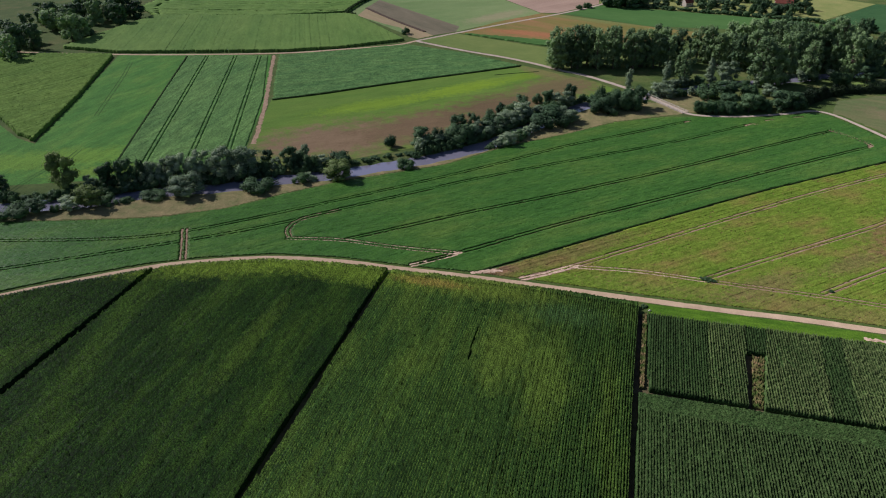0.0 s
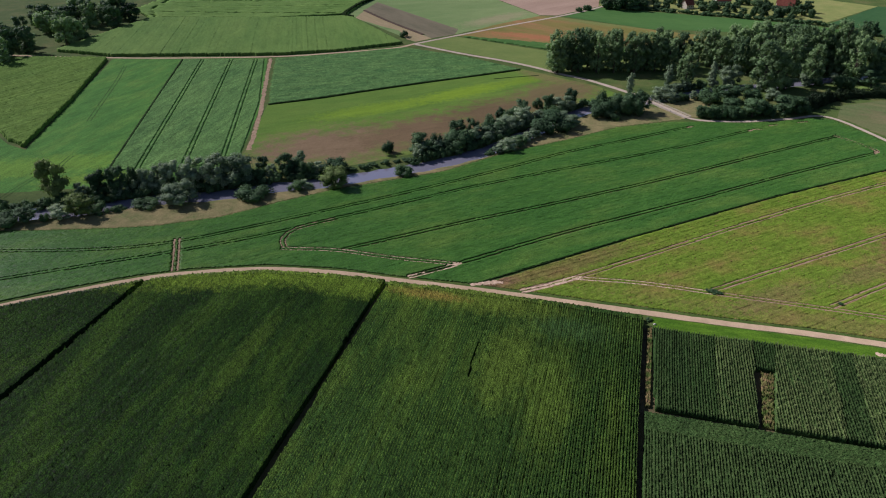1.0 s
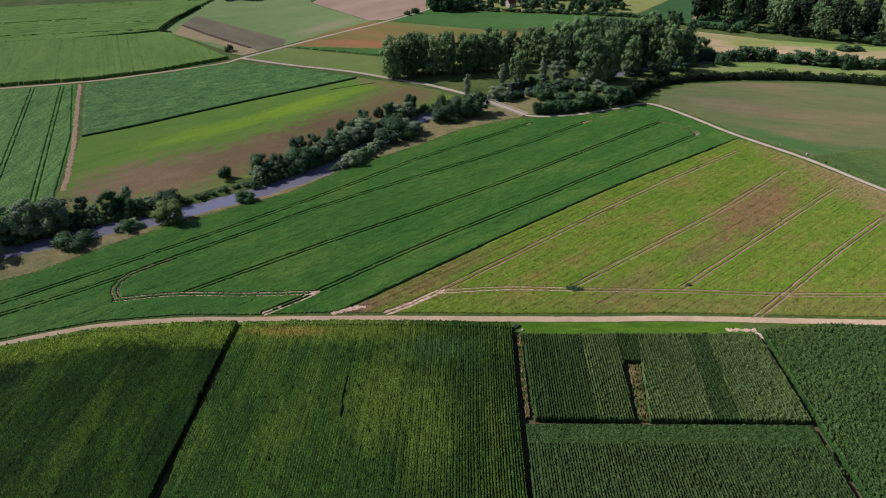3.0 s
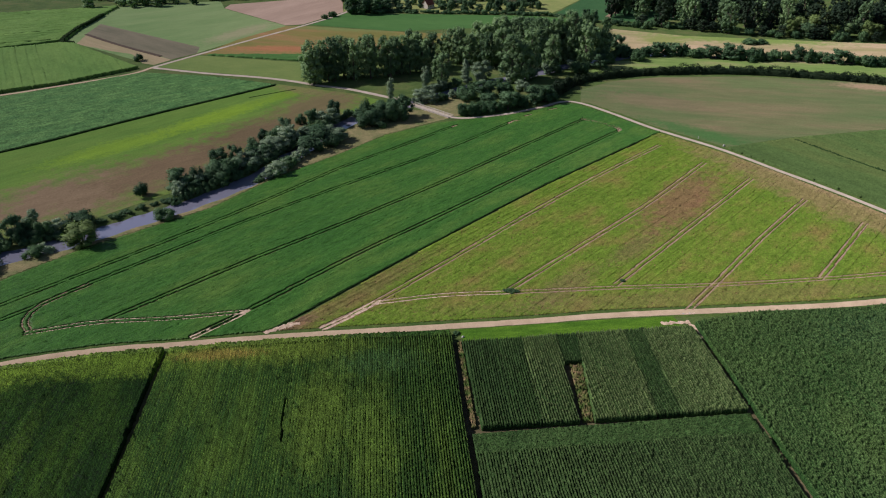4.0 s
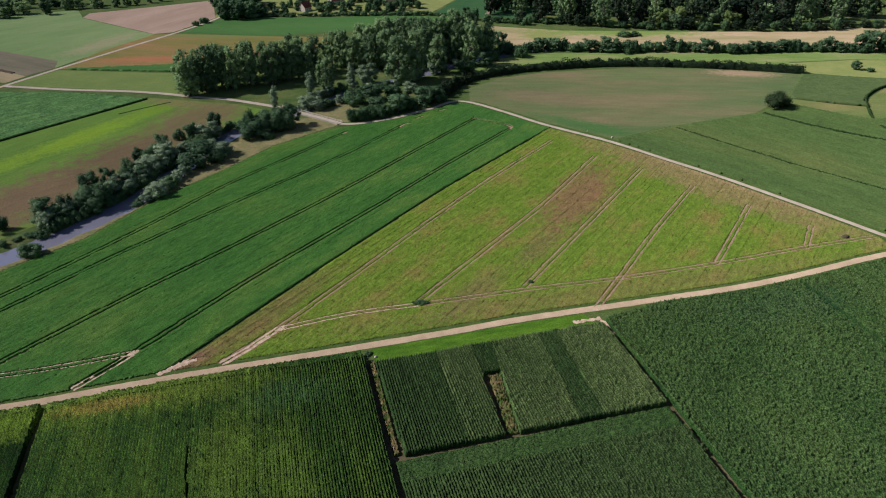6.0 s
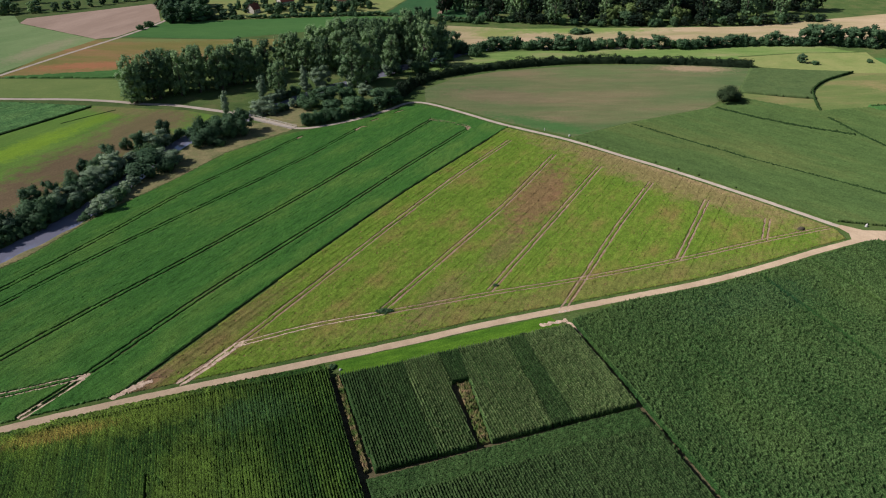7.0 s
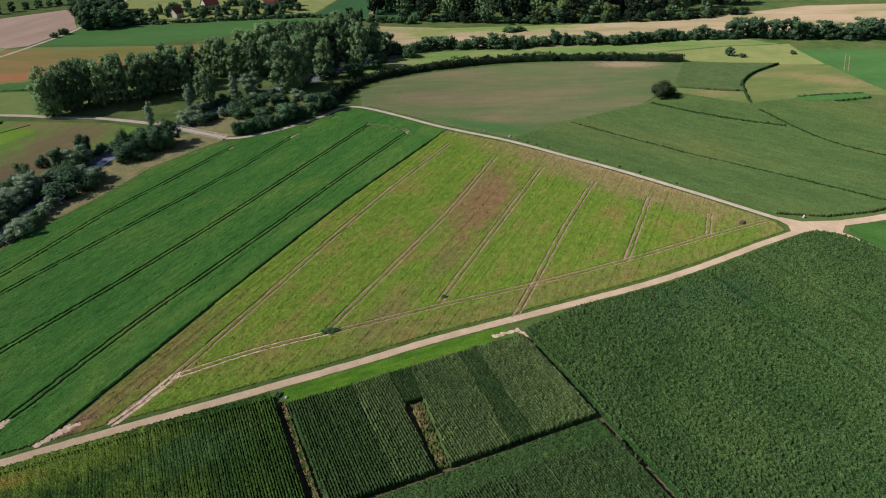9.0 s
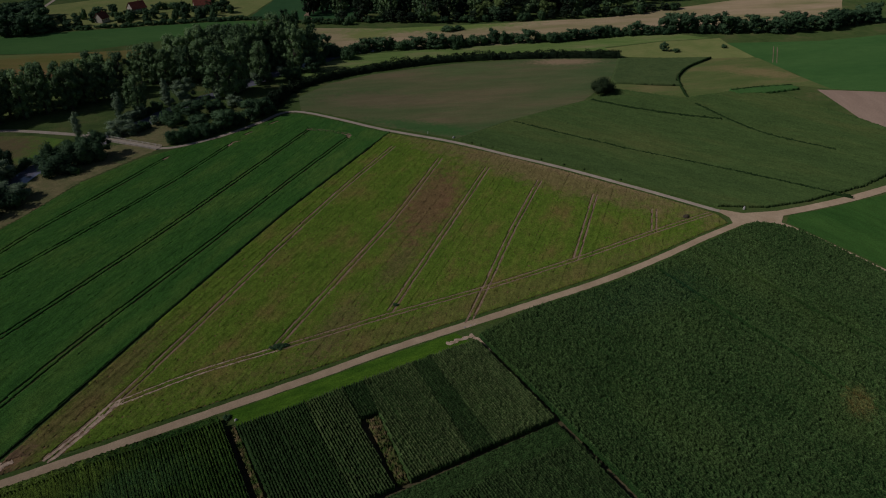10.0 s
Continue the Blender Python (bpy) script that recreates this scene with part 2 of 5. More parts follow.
def ribbon(name, pts, width, z, material, label="", category="", kind="structure", ragged=0.06, step=2.0, crown=0.05, shift=0.0):
    """A strip along a line: a road, a verge or a wheel track, slightly domed, with uneven edges."""
    line = curve_through(metres(pts), step)
    n = sides(line)
    rng = np.random.default_rng(abs(hash((len(line), int(width * 100), int(shift * 10)))) % 9999)
    rows = []
    for k in (-1, -0.5, 0, 0.5, 1):
        off = shift + k * width / 2 + (rng.normal(0, ragged, len(line)) if abs(k) == 1 else 0)
        xy = line + n * np.reshape(off, (-1, 1))
        rows.append(np.c_[xy, np.full(len(line), z + crown * (1 - k * k))])
    v = np.concatenate(rows)
    m = len(line)
    q = [(a * m + i, (a + 1) * m + i, (a + 1) * m + i + 1, a * m + i + 1) for a in range(4) for i in range(m - 1)]
    q = [f[::-1] for f in q]
    me = mesh_of(name, v, q, material, True)
    ob = new(name, me)
    return tagged(ob, label, category, kind=kind)


def sheet(name, poly, z, material, label="", category="field", kind="structure"):
    """A flat field in a plan's outline, with edges slightly wavering."""
    bm = bmesh.new()
    p = [Vector((*q, z)) for q in metres(poly)]
    pts = []
    for a, b in zip(p, p[1:] + p[:1]):
        n = max(1, int((b - a).length / 6))
        side = Vector((-(b - a).y, (b - a).x, 0)).normalized()
        for k in range(n):
            c = a.lerp(b, k / n)
            pts.append(c + side * (noise.noise(c * 0.13) * 0.5 if k else 0))
    f = bm.faces.new([bm.verts.new(q) for q in pts])
    if f.normal.z < 0 or f.calc_area() and sum((a.x * b.y - b.x * a.y) for a, b in zip(pts, pts[1:] + pts[:1])) < 0:
        f.normal_flip()
    bmesh.ops.triangulate(bm, faces=[f])
    ob = new(name, bm_mesh(name, bm, material))
    return tagged(ob, label, category, kind=kind)


def inside(poly, x, y):
    hit = np.zeros(x.shape, bool)
    p = np.array(poly, float)
    for (x1, y1), (x2, y2) in zip(p, np.roll(p, -1, 0)):
        if y1 == y2:
            continue
        cross = ((y1 > y) != (y2 > y)) & (x < (x2 - x1) * (y - y1) / (y2 - y1) + x1)
        hit ^= cross
    return hit


def off_line(pts, x, y):
    """The distance of many places from a line."""
    best = np.full(x.shape, 1e9)
    p = np.array(pts, float)
    for a, b in zip(p[:-1], p[1:]):
        d = b - a
        t = np.clip(((x - a[0]) * d[0] + (y - a[1]) * d[1]) / (d @ d), 0, 1)
        best = np.minimum(best, np.hypot(x - a[0] - t * d[0], y - a[1] - t * d[1]))
    return best


def crop(name, poly, angle, spacing, step, height, valley, material, label, gaps=(), bald=0.0, rough=0.1, seed=1, category="crop field"):
    """Standing crop: rows as ridges of jittered plants, with walls down to the soil at every edge and along the gaps."""
    rng = np.random.default_rng(seed)
    a = radians(angle)
    d, e = np.array([math.cos(a), math.sin(a)]), np.array([-math.sin(a), math.cos(a)])
    p = metres(poly)
    s, r = p @ d, p @ e
    ns, nr = int((s.max() - s.min()) / step) + 2, int((r.max() - r.min()) / (spacing / 2)) + 2
    S = s.min() + step * np.arange(ns)[None] + np.zeros((nr, 1))
    R = r.min() + spacing / 2 * np.arange(nr)[:, None] + np.zeros((1, ns))
    S = S + rng.normal(0, step * 0.2, S.shape)
    R = R + rng.normal(0, spacing * 0.08, R.shape) + np.repeat(rng.normal(0, spacing * 0.09, (nr // 2 + 1, 1)), 2, 0)[:nr] + 0.22 * np.sin(S * 0.05 + R * 0.02)
    X, Y = S * d[0] + R * e[0], S * d[1] + R * e[1]
    top = (np.arange(nr) % 2 == 0)[:, None]
    Z = np.where(top, height * (1 + rng.normal(0, rough, S.shape)), height * valley * (1 + rng.normal(0, rough, S.shape)))
    swell = np.sin(X * 0.11 + 1.3 * np.sin(Y * 0.07)) * np.sin(Y * 0.09 + seed)
    Z = Z * (1 + 0.06 * swell)
    mid = lambda g: (g[:-1, :-1] + g[1:, :-1] + g[1:, 1:] + g[:-1, 1:]) / 4
    cx, cy = mid(X), mid(Y)
    keep = inside(p, cx, cy)
    for line, half in gaps:
        keep &= off_line(metres(line), cx, cy) > half
    if bald:
        keep &= rng.random(keep.shape) > bald
    vid = np.arange(S.size).reshape(S.shape)
    quads = np.stack([vid[:-1, :-1], vid[:-1, 1:], vid[1:, 1:], vid[1:, :-1]], -1)
    top_q = quads[keep]
    pad = np.pad(keep, 1)
    low = S.size
    walls = []
    for (dr, ds), (i, j) in (((-1, 0), (0, 1)), ((0, 1), (1, 2)), ((1, 0), (2, 3)), ((0, -1), (3, 0))):
        bare = keep & ~pad[1 + dr: 1 + dr + keep.shape[0], 1 + ds: 1 + ds + keep.shape[1]]
        q = quads[bare]
        walls.append(np.stack([q[:, j], q[:, i], q[:, i] + low, q[:, j] + low], 1))
    allq = np.concatenate([top_q] + walls)
    v = np.concatenate([np.stack([X, Y, Z], -1).reshape(-1, 3), np.stack([X, Y, np.full(X.shape, 0.02)], -1).reshape(-1, 3)])
    used, back = np.unique(allq, return_inverse=True)
    me = quads_mesh(name, v[used], back.reshape(-1, 4), material)
    return tagged(new(name, me), label, category, kind="stuff")


# ---- ground and river ----
RIVER = [(-260, 190), (-215, 196), (-175, 201), (-143, 205), (-120, 209), (-97, 217), (-75, 221.5), (-57, 228.5), (-41, 231.5), (-24, 239), (-5, 248),
         (14, 260), (31, 277), (48, 296), (64, 311), (88, 323), (118, 336), (139, 345), (171, 353), (201, 362), (228, 366), (250, 370), (275, 362), (300, 345), (335, 327)]
RIVER_LINE = curve_through(metres(RIVER), 5)


def bank_height(x, y):
    """How far the river's channel lies below the meadows."""
    d = off_line(RIVER_LINE, x, y) + 0.9 * np.sin(x * 0.23) * np.sin(y * 0.2 + x * 0.08)
    return -1.9 * (1 - np.clip((d - 3.7) / 3.0, 0, 1)) ** 1.4


def draped(name, poly, cell, lift, material, label, category):
    """A piece of bank that follows the ground, with a ragged outline."""
    p = metres(poly)
    xs, ys = np.arange(p[:, 0].min(), p[:, 0].max() + cell, cell), np.arange(p[:, 1].min(), p[:, 1].max() + cell, cell)
    X, Y = np.meshgrid(xs, ys)
    Z = bank_height(X, Y) + lift + 0.12 * np.random.default_rng(2).random(X.shape)
    c = lambda g: (g[:-1, :-1] + g[1:, 1:]) / 2
    keep = inside(p, c(X), c(Y))
    i = np.arange(X.size).reshape(X.shape)
    q = np.stack([i[:-1, :-1], i[:-1, 1:], i[1:, 1:], i[1:, :-1]], -1)[keep]
    used, back = np.unique(q, return_inverse=True)
    v = np.stack([X, Y, Z], -1).reshape(-1, 3)[used]
    return tagged(new(name, quads_mesh(name, v, back.reshape(-1, 4), material)), label, category, kind="structure")


def ground():
    xs = np.concatenate([[-4500, -2500, -1400, -900, -650, -480], np.arange(-380, 460, 4.0), [520, 640, 900, 1400, 2500, 4500]])
    ys = np.concatenate([[-4500, -2500, -1200, -600, -250, -60, 60, 140, 200], np.arange(235, 715, 4.0), [760, 900, 1200, 2200, 4500]])
    X, Y = np.meshgrid(xs, ys)
    Z = bank_height(X, Y)
    v = np.stack([X, Y, Z], -1).reshape(-1, 3)
    i = np.arange(X.size).reshape(X.shape)
    q = np.stack([i[:-1, :-1], i[:-1, 1:], i[1:, 1:], i[1:, :-1]], -1).reshape(-1, 4)
    me = quads_mesh("ground", v, q, GRASS)
    me.polygons.foreach_set("use_smooth", [True] * len(me.polygons))
    tagged(new("ground", me), "green meadow ground with river channel", "ground", kind="structure")


ground()
ribbon("water", RIVER, 15.4, -0.6, WATER, "still river water reflecting the sky", "water", ragged=0, step=4, crown=0)

# ---- roads and tracks ----
MAIN = [(-190, 105), (-150, 134), (-115, 152.7), (-103, 158.4), (-82, 167.1), (-69, 170.4), (-49, 172.6), (-29, 170.6), (-13, 166.9), (10, 161.8),
        (66, 147.6), (90, 142.0), (122, 132.9), (147, 126), (168, 121.8), (191, 118.4), (212, 114.5)]
NORTH = [(212, 114.5), (209.3, 123.5), (206.6, 147.3), (202.2, 178.7), (197.5, 201.3), (192, 227), (181.9, 256.2), (176.3, 280.5), (171, 298), (164, 303.5),
         (150, 299.5), (129.7, 296), (113, 297), (106.5, 300.5)]
WEST = [(91.5, 335), (85.8, 343.6), (73.4, 360.2), (62, 370.3), (50.6, 383), (34.1, 397.5), (10, 414.5), (-17, 437)]
VILLAGE = [(-17, 437), (9, 459.5), (45, 490), (84, 522), (118, 555), (150, 600), (200, 680)]
FAR_WEST = [(-17, 437), (-28.5, 426.5), (-61, 415), (-92, 406.5), (-143, 402.8), (-184, 402.8), (-235, 407), (-330, 420)]
ribbon("verge", MAIN, 6.2, 0.05, VERGE, "rough green grass verge beside the dirt road", "verge", ragged=0.4, crown=0.0)
ribbon("verge", NORTH[:9], 8.2, 0.055, VERGE, "rough green grass verge beside the gravel road", "verge", ragged=0.4, crown=0.0)
ribbon("road", MAIN, 3.1, 0.1, ROAD, "pinkish packed dirt farm road", "road")
ribbon("road", NORTH, 2.8, 0.11, PALE_ROAD, "pale gravel farm road", "road")
ribbon("road", WEST, 3.9, 0.105, PALE_ROAD, "pale gravel farm road", "road")
ribbon("road", VILLAGE, 3.4, 0.115, PALE_ROAD, "pale gravel farm road", "road")
ribbon("road", FAR_WEST, 3.2, 0.12, ROAD, "pale dirt field road", "road")
ribbon("road", [(209, 115.5), (219.6, 110.8), (236, 103.4), (262, 94), (330, 74)], 4.6, 0.125, ROAD, "pinkish packed dirt farm road", "road")
ribbon("road", [(212, 113), (214.3, 107), (213.8, 101.4), (211.9, 93), (207, 76), (198, 48), (186, 10)], 2.5, 0.13, ROAD, "narrow dirt field road", "road")
sheet("road", [(203.5, 116.5), (207.2, 119.6), (208.4, 124), (210.6, 124), (213, 118.2), (222, 111.6), (220, 108.4), (215.5, 107), (213.2, 105), (210.5, 112)], 0.16, ROAD,
      "trodden dirt road junction", "road")



def strip(name, line, width, height, angle, material, label, seed):
    """A narrow belt of plants along a line of the plan: weeds, or a crop edge's painted shade."""
    c = curve_through(line, 3)
    n = sides(c) * (width / 2 / K)
    poly = [tuple(q) for q in c + n] + [tuple(q) for q in (c - n)[::-1]]
    return crop(name, poly, angle, 0.36, 0.5, height, 0.75, material, label, seed=seed, rough=0.2, category="weeds")

# ---- far and middle fields ----
FAR_TRAMS = [([(-205, 570.8), (-119, 577.8)], 0.9), ([(-188, 548), (-73, 557.7)], 0.9), ([(-203, 530.5), (-136, 527.4), (-73, 527)], 0.9), ([(-213, 611), (-212, 539), (-197, 506)], 1.0)]
MEADOW_TRAMS = [[(-146.6, 217.7), (-145.2, 230), (-143.2, 240.5)], [(-140.2, 236.3), (-140.6, 255.8)], [(-151.5, 296), (-163.2, 353), (-171, 386)]]
TRODDEN = land("trodden dark grass", [(0.3, (0.03, 0.075, 0.018)), (0.7, (0.055, 0.11, 0.025))], 5, 0.5)
SANDY = land("sandy track soil", [(0.3, (0.24, 0.17, 0.1)), (0.7, (0.42, 0.31, 0.2))], 2.5, 0.4, 0.8, 1.2)
PALE_CROP = land("pale green crop", [(0.3, (0.13, 0.215, 0.07)), (0.7, (0.21, 0.28, 0.11))], 45, 1.2, 0.85, 1.15, 20, 3, patch=[(38, 512, 46, 13, 46, (0.3, 0.27, 0.15), 0.7)])
TAN = land("harvested tan stubble", [(0.3, (0.3, 0.215, 0.15)), (0.7, (0.41, 0.3, 0.215))], 30, 1.0, 0.85, 1.15, 40, 4)
ORANGE = land("orange-brown catch crop", [(0.3, (0.12, 0.15, 0.03)), (0.48, (0.2, 0.17, 0.05)), (0.66, (0.33, 0.17, 0.08))], 45, 1.0, 0.85, 1.15, 140, 4,
              patch=[(58, 456, 48, 11, -24, (0.36, 0.155, 0.07), 0.85), (110, 500, 60, 14, -28, (0.16, 0.2, 0.06), 0.8)])
FAR_GREEN = land("even green crop", [(0.3, (0.052, 0.135, 0.032)), (0.7, (0.078, 0.17, 0.042))], 40, 1.0, 0.85, 1.15, 150, 3)
MEADOW = land("green meadow", [(0.3, (0.05, 0.155, 0.028)), (0.5, (0.068, 0.185, 0.032)), (0.7, (0.1, 0.21, 0.036))], 11, 0.8, 0.6, 1.45, 75, 3,
              patch=[(-150, 245, 60, 14, 15, (0.15, 0.27, 0.03), 0.6), (-120, 236, 30, 7, 15, (0.17, 0.27, 0.03), 0.6)])
STRIPED = land("rowed green crop", [(0.3, (0.062, 0.15, 0.04)), (0.7, (0.11, 0.215, 0.056))], 14, 0.7, 0.55, 1.5, 80, 4, spread=0.14)
ROUGH_CROP = land("lumpy green crop", [(0.3, (0.055, 0.14, 0.04)), (0.7, (0.095, 0.19, 0.052))], 9, 0.9, 0.55, 1.45, 20, 2, spread=0.14)
FALLOW = land("brown-green fallow", [(0.32, (0.075, 0.13, 0.042)), (0.5, (0.125, 0.145, 0.058)), (0.68, (0.19, 0.155, 0.08))], 34, 1.0, 0.8, 1.2, -32, 4,
              patch=[(322, 270, 26, 9, -40, (0.36, 0.25, 0.15), 0.7), (205, 290, 34, 16, -50, (0.17, 0.14, 0.075), 0.7), (196, 246, 36, 9, -65, (0.055, 0.135, 0.035), 0.85), (270, 296, 40, 12, -30, (0.1, 0.16, 0.05), 0.5)])
GREEN_FALLOW = land("bright green and brown grassland", [(0.3, (0.085, 0.175, 0.026)), (0.7, (0.13, 0.215, 0.034))], 14, 0.9, 0.8, 1.2, 30, 4,
                    patch=[(-30, 313, 40, 10, 28, (0.16, 0.27, 0.02), 0.8), (10, 338, 42, 10, 34, (0.17, 0.28, 0.02), 0.95), (44, 361, 22, 8, 34, (0.15, 0.25, 0.02), 0.8), (-45, 266, 46, 28, 25, (0.2, 0.145, 0.08), 1.0), (-8, 284, 46, 25, 33, (0.16, 0.115, 0.06), 1.0), (26, 308, 46, 25, 40, (0.135, 0.1, 0.05), 1.0), (56, 338, 40, 23, 45, (0.15, 0.12, 0.055), 0.95), (52, 366, 24, 8, 130, (0.17, 0.15, 0.06), 0.8)])
PALE_MEADOW = land("pale yellow-green meadow", [(0.3, (0.17, 0.22, 0.06)), (0.7, (0.26, 0.27, 0.09))], 20, 0.9, 0.85, 1.15)
STUBBLE = land("dry straw field", [(0.3, (0.22, 0.23, 0.085)), (0.5, (0.38, 0.3, 0.16)), (0.7, (0.48, 0.36, 0.22))], 25, 0.9, 0.85, 1.15, -30, 4,
               patch=[(335, 380, 80, 17, -34, (0.16, 0.25, 0.05), 0.9), (285, 395, 22, 16, -40, (0.2, 0.25, 0.06), 0.8)])
CUT = land("cut crop with orange stubble", [(0.3, (0.09, 0.145, 0.035)), (0.5, (0.135, 0.17, 0.05)), (0.7, (0.22, 0.19, 0.075))], 22, 0.9, 0.8, 1.2, -30, 3,
           patch=[(376, 186, 26, 11, -60, (0.31, 0.22, 0.1), 0.55)])

sheet("field", [(-184, 402), (-98, 402), (-83, 321), (-76, 250), (-90, 232), (-150, 222), (-190, 206), (-300, 196), (-300, 300), (-190, 287), (-171, 268), (-161, 262)], 0.04, MEADOW,
      "smooth bright green meadow above the river", "field")
crop("striped_field", [(-144, 399.5), (-99.5, 400.5), (-84.5, 321), (-77, 256), (-98, 240), (-120.6, 243)], 82, 1.1, 1.1, 0.5, 0.75, STRIPED,
     "green row crop crossed by paired dark tramlines", seed=4, rough=0.12,
     gaps=[([(x + o, 400), (x + o + 23.2, 238)], 0.42) for x in (-144, -133.2, -117.2, -103.6) for o in ((0,) if x == -144 else (-0.8, 0.8))])
crop("corn_field", [(-290, 396), (-225, 400), (-186, 399), (-171, 321), (-163, 265), (-171, 270), (-190, 291), (-225, 310), (-290, 330)], 60, 1.5, 1.5, 2.4, 0.7, land("yellow-green corn", [(0.3, (0.085, 0.165, 0.03)), (0.7, (0.125, 0.21, 0.04))], 25, 1.0, 0.75, 1.25, 60, 3),
     "tall green corn field edged by its shadow", seed=5, rough=0.045)
ribbon("track", [(-96, 402), (-91, 370), (-86, 340), (-82, 316), (-78, 288), (-75, 262)], 2.5, 0.09, SANDY, "bare sandy field track between green crops", "track", ragged=0.3)
crop("beet_field", [(-93, 402), (-60, 412), (-22, 428), (12, 407), (42, 380), (20, 369.5), (-7, 356.5), (-38, 340.5), (-58, 329.5), (-79, 320), (-84, 344)], 25, 1.6, 1.4, 0.5, 0.72, ROUGH_CROP,
     "lumpy dark green leafy crop", seed=6, rough=0.14)
sheet("field", [(-80, 319), (-58, 328.5), (-38, 339.5), (-7, 355.5), (20, 368.5), (43, 380), (58, 366), (76, 350), (84, 336), (66, 320), (57, 316), (40, 304), (16, 279), (-10, 259), (-39, 244), (-65, 238), (-78, 245), (-76, 262)], 0.05,
      GREEN_FALLOW, "bright green grassland fading to brown beside the river", "field")
crop("corn_field", [(-186, 406), (-223, 417), (-216, 450), (-202, 510), (-117, 509), (-64, 516), (-24, 437), (-61, 418), (-92, 409.5)], 100, 1.5, 1.7, 2.2, 0.9,
     land("flowering corn", [(0.3, (0.088, 0.18, 0.037)), (0.7, (0.138, 0.23, 0.05))], 40, 1.0, 0.8, 1.2, 100, 4), "tall light green corn beyond the dirt road", seed=7, rough=0.02)
crop("corn_field", [(-203, 512), (-224, 541), (-214, 640), (-40, 640), (-59, 574), (-68, 526), (-117, 511)], 5, 3.0, 3.0, 1.8, 0.75,
     land("rowed pale corn", [(0.3, (0.09, 0.18, 0.036)), (0.7, (0.14, 0.24, 0.055))], 40, 1.5, 0.8, 1.2), "light green rowed crop at the valley's edge", seed=8, gaps=FAR_TRAMS)
sheet("field", [(-67, 525), (-59, 574), (-40, 640), (-10, 640), (-38, 546), (-20, 500), (2, 463), (-17, 443), (-24, 455)], 0.045, PALE_CROP, "smooth pale green crop below the valley's edge", "field")
GREY_FALLOW = land("grey-brown harrowed soil", [(0.3, (0.13, 0.125, 0.075)), (0.7, (0.2, 0.175, 0.11))], 20, 1.0, 0.85, 1.15, -55, 5)
TAN_STRIP = land("dry tan stubble strip", [(0.3, (0.25, 0.22, 0.11)), (0.7, (0.36, 0.28, 0.16))], 12, 0.9, 0.85, 1.15, -60, 5)
sheet("field", [(-57.5, 542), (-50, 575), (-20, 527), (10.5, 478.5), (8, 463), (-6.5, 452.5)], 0.056, GREY_FALLOW, "grey-brown harrowed field", "field")
sheet("field", [(-57, 540), (-34, 498), (-6.5, 451.5), (-16, 443), (-22, 449), (-28, 474), (-41, 488), (-61, 514)], 0.06, TAN_STRIP, "dry tan stubble strip beside corn", "field")
strip("weed_shade_strip", [(-57, 541), (-34.5, 499), (-12, 462)], 3.0, 0.5, -60, land("dead brown weeds", [(0.3, (0.06, 0.045, 0.035)), (0.7, (0.11, 0.085, 0.06))], 4, 0.5), "dead brown weeds between two fields", 72)
# Added dark strip: paints in the shade on the far corn's edge.
strip("weed_shade_strip", [(-50, 606), (-57, 580), (-63.5, 558), (-69.5, 521), (-62, 513)], 3.2, 2.6, 95, SHADE_WEEDS, "dark strip for the shade on the tall corn edge", 73)
sheet("field", [(-38, 640), (36, 640), (36, 604), (70, 523), (20, 475), (8, 463), (-9, 483), (-38, 546)], 0.05, PALE_CROP, "smooth pale green crop", "field")
sheet("field", [(36, 606), (42, 621), (86, 625), (134, 631), (118, 558), (82, 524), (70, 525)], 0.05, TAN, "harvested tan stubble field", "field")
sheet("field", [(10, 459), (34, 491), (70, 523), (84, 518), (136, 479), (175, 455), (150, 440), (100, 432), (62, 437)], 0.055, ORANGE, "orange-brown and green catch crop field", "field")
crop("green_field", [(12, 456), (62, 438), (120, 420), (118, 412), (60, 424)], 152, 1.5, 2.0, 1.2, 0.7, FAR_GREEN, "narrow strip of dark green crop", seed=9)
sheet("field", [(86, 521), (119, 553), (178, 527), (244, 496), (270, 470), (240, 452), (207, 468), (136, 480)], 0.06, FAR_GREEN, "even green field below the village", "field")
sheet("field", [(-15, 438), (9, 457), (60, 421), (118, 410), (118, 392), (59, 377), (34, 400), (10, 417)], 0.05, land("mown meadow", [(0.3, (0.12, 0.18, 0.045)), (0.7, (0.17, 0.22, 0.06))], 30, 1, 0.9, 1.1),
      "mown light green meadow beside the gravel road", "field")
sheet("field", [(118, 560), (150, 640), (260, 640), (330, 560), (262, 500), (244, 498), (178, 529)], 0.045, PALE_MEADOW, "pale village meadow with fruit trees", "field")
sheet("field", [(262, 496), (330, 560), (450, 520), (372, 440), (300, 452), (286, 462), (272, 470)], 0.05, land("blue-green crop", [(0.3, (0.03, 0.09, 0.03)), (0.7, (0.05, 0.12, 0.04))], 40, 1, 0.85, 1.15),
      "dark blue-green crop beyond the village", "field")
sheet("field", [(171.5, 300), (182, 318), (205, 326), (232, 324), (276, 309), (318, 283), (349, 253), (308, 232), (272, 222), (226, 228), (196, 228), (184.5, 257), (178.5, 282)], 0.04, FALLOW,
      "brown-green fallow field with pale bare patches", "field")
LINE_A = [(226, 224), (233, 176), (242, 136), (249, 98)]
LINE_B = [(274, 219), (277, 201), (283, 182), (291, 165)]
LINE_C = [(303, 183), (292, 160), (287, 142), (289, 118)]
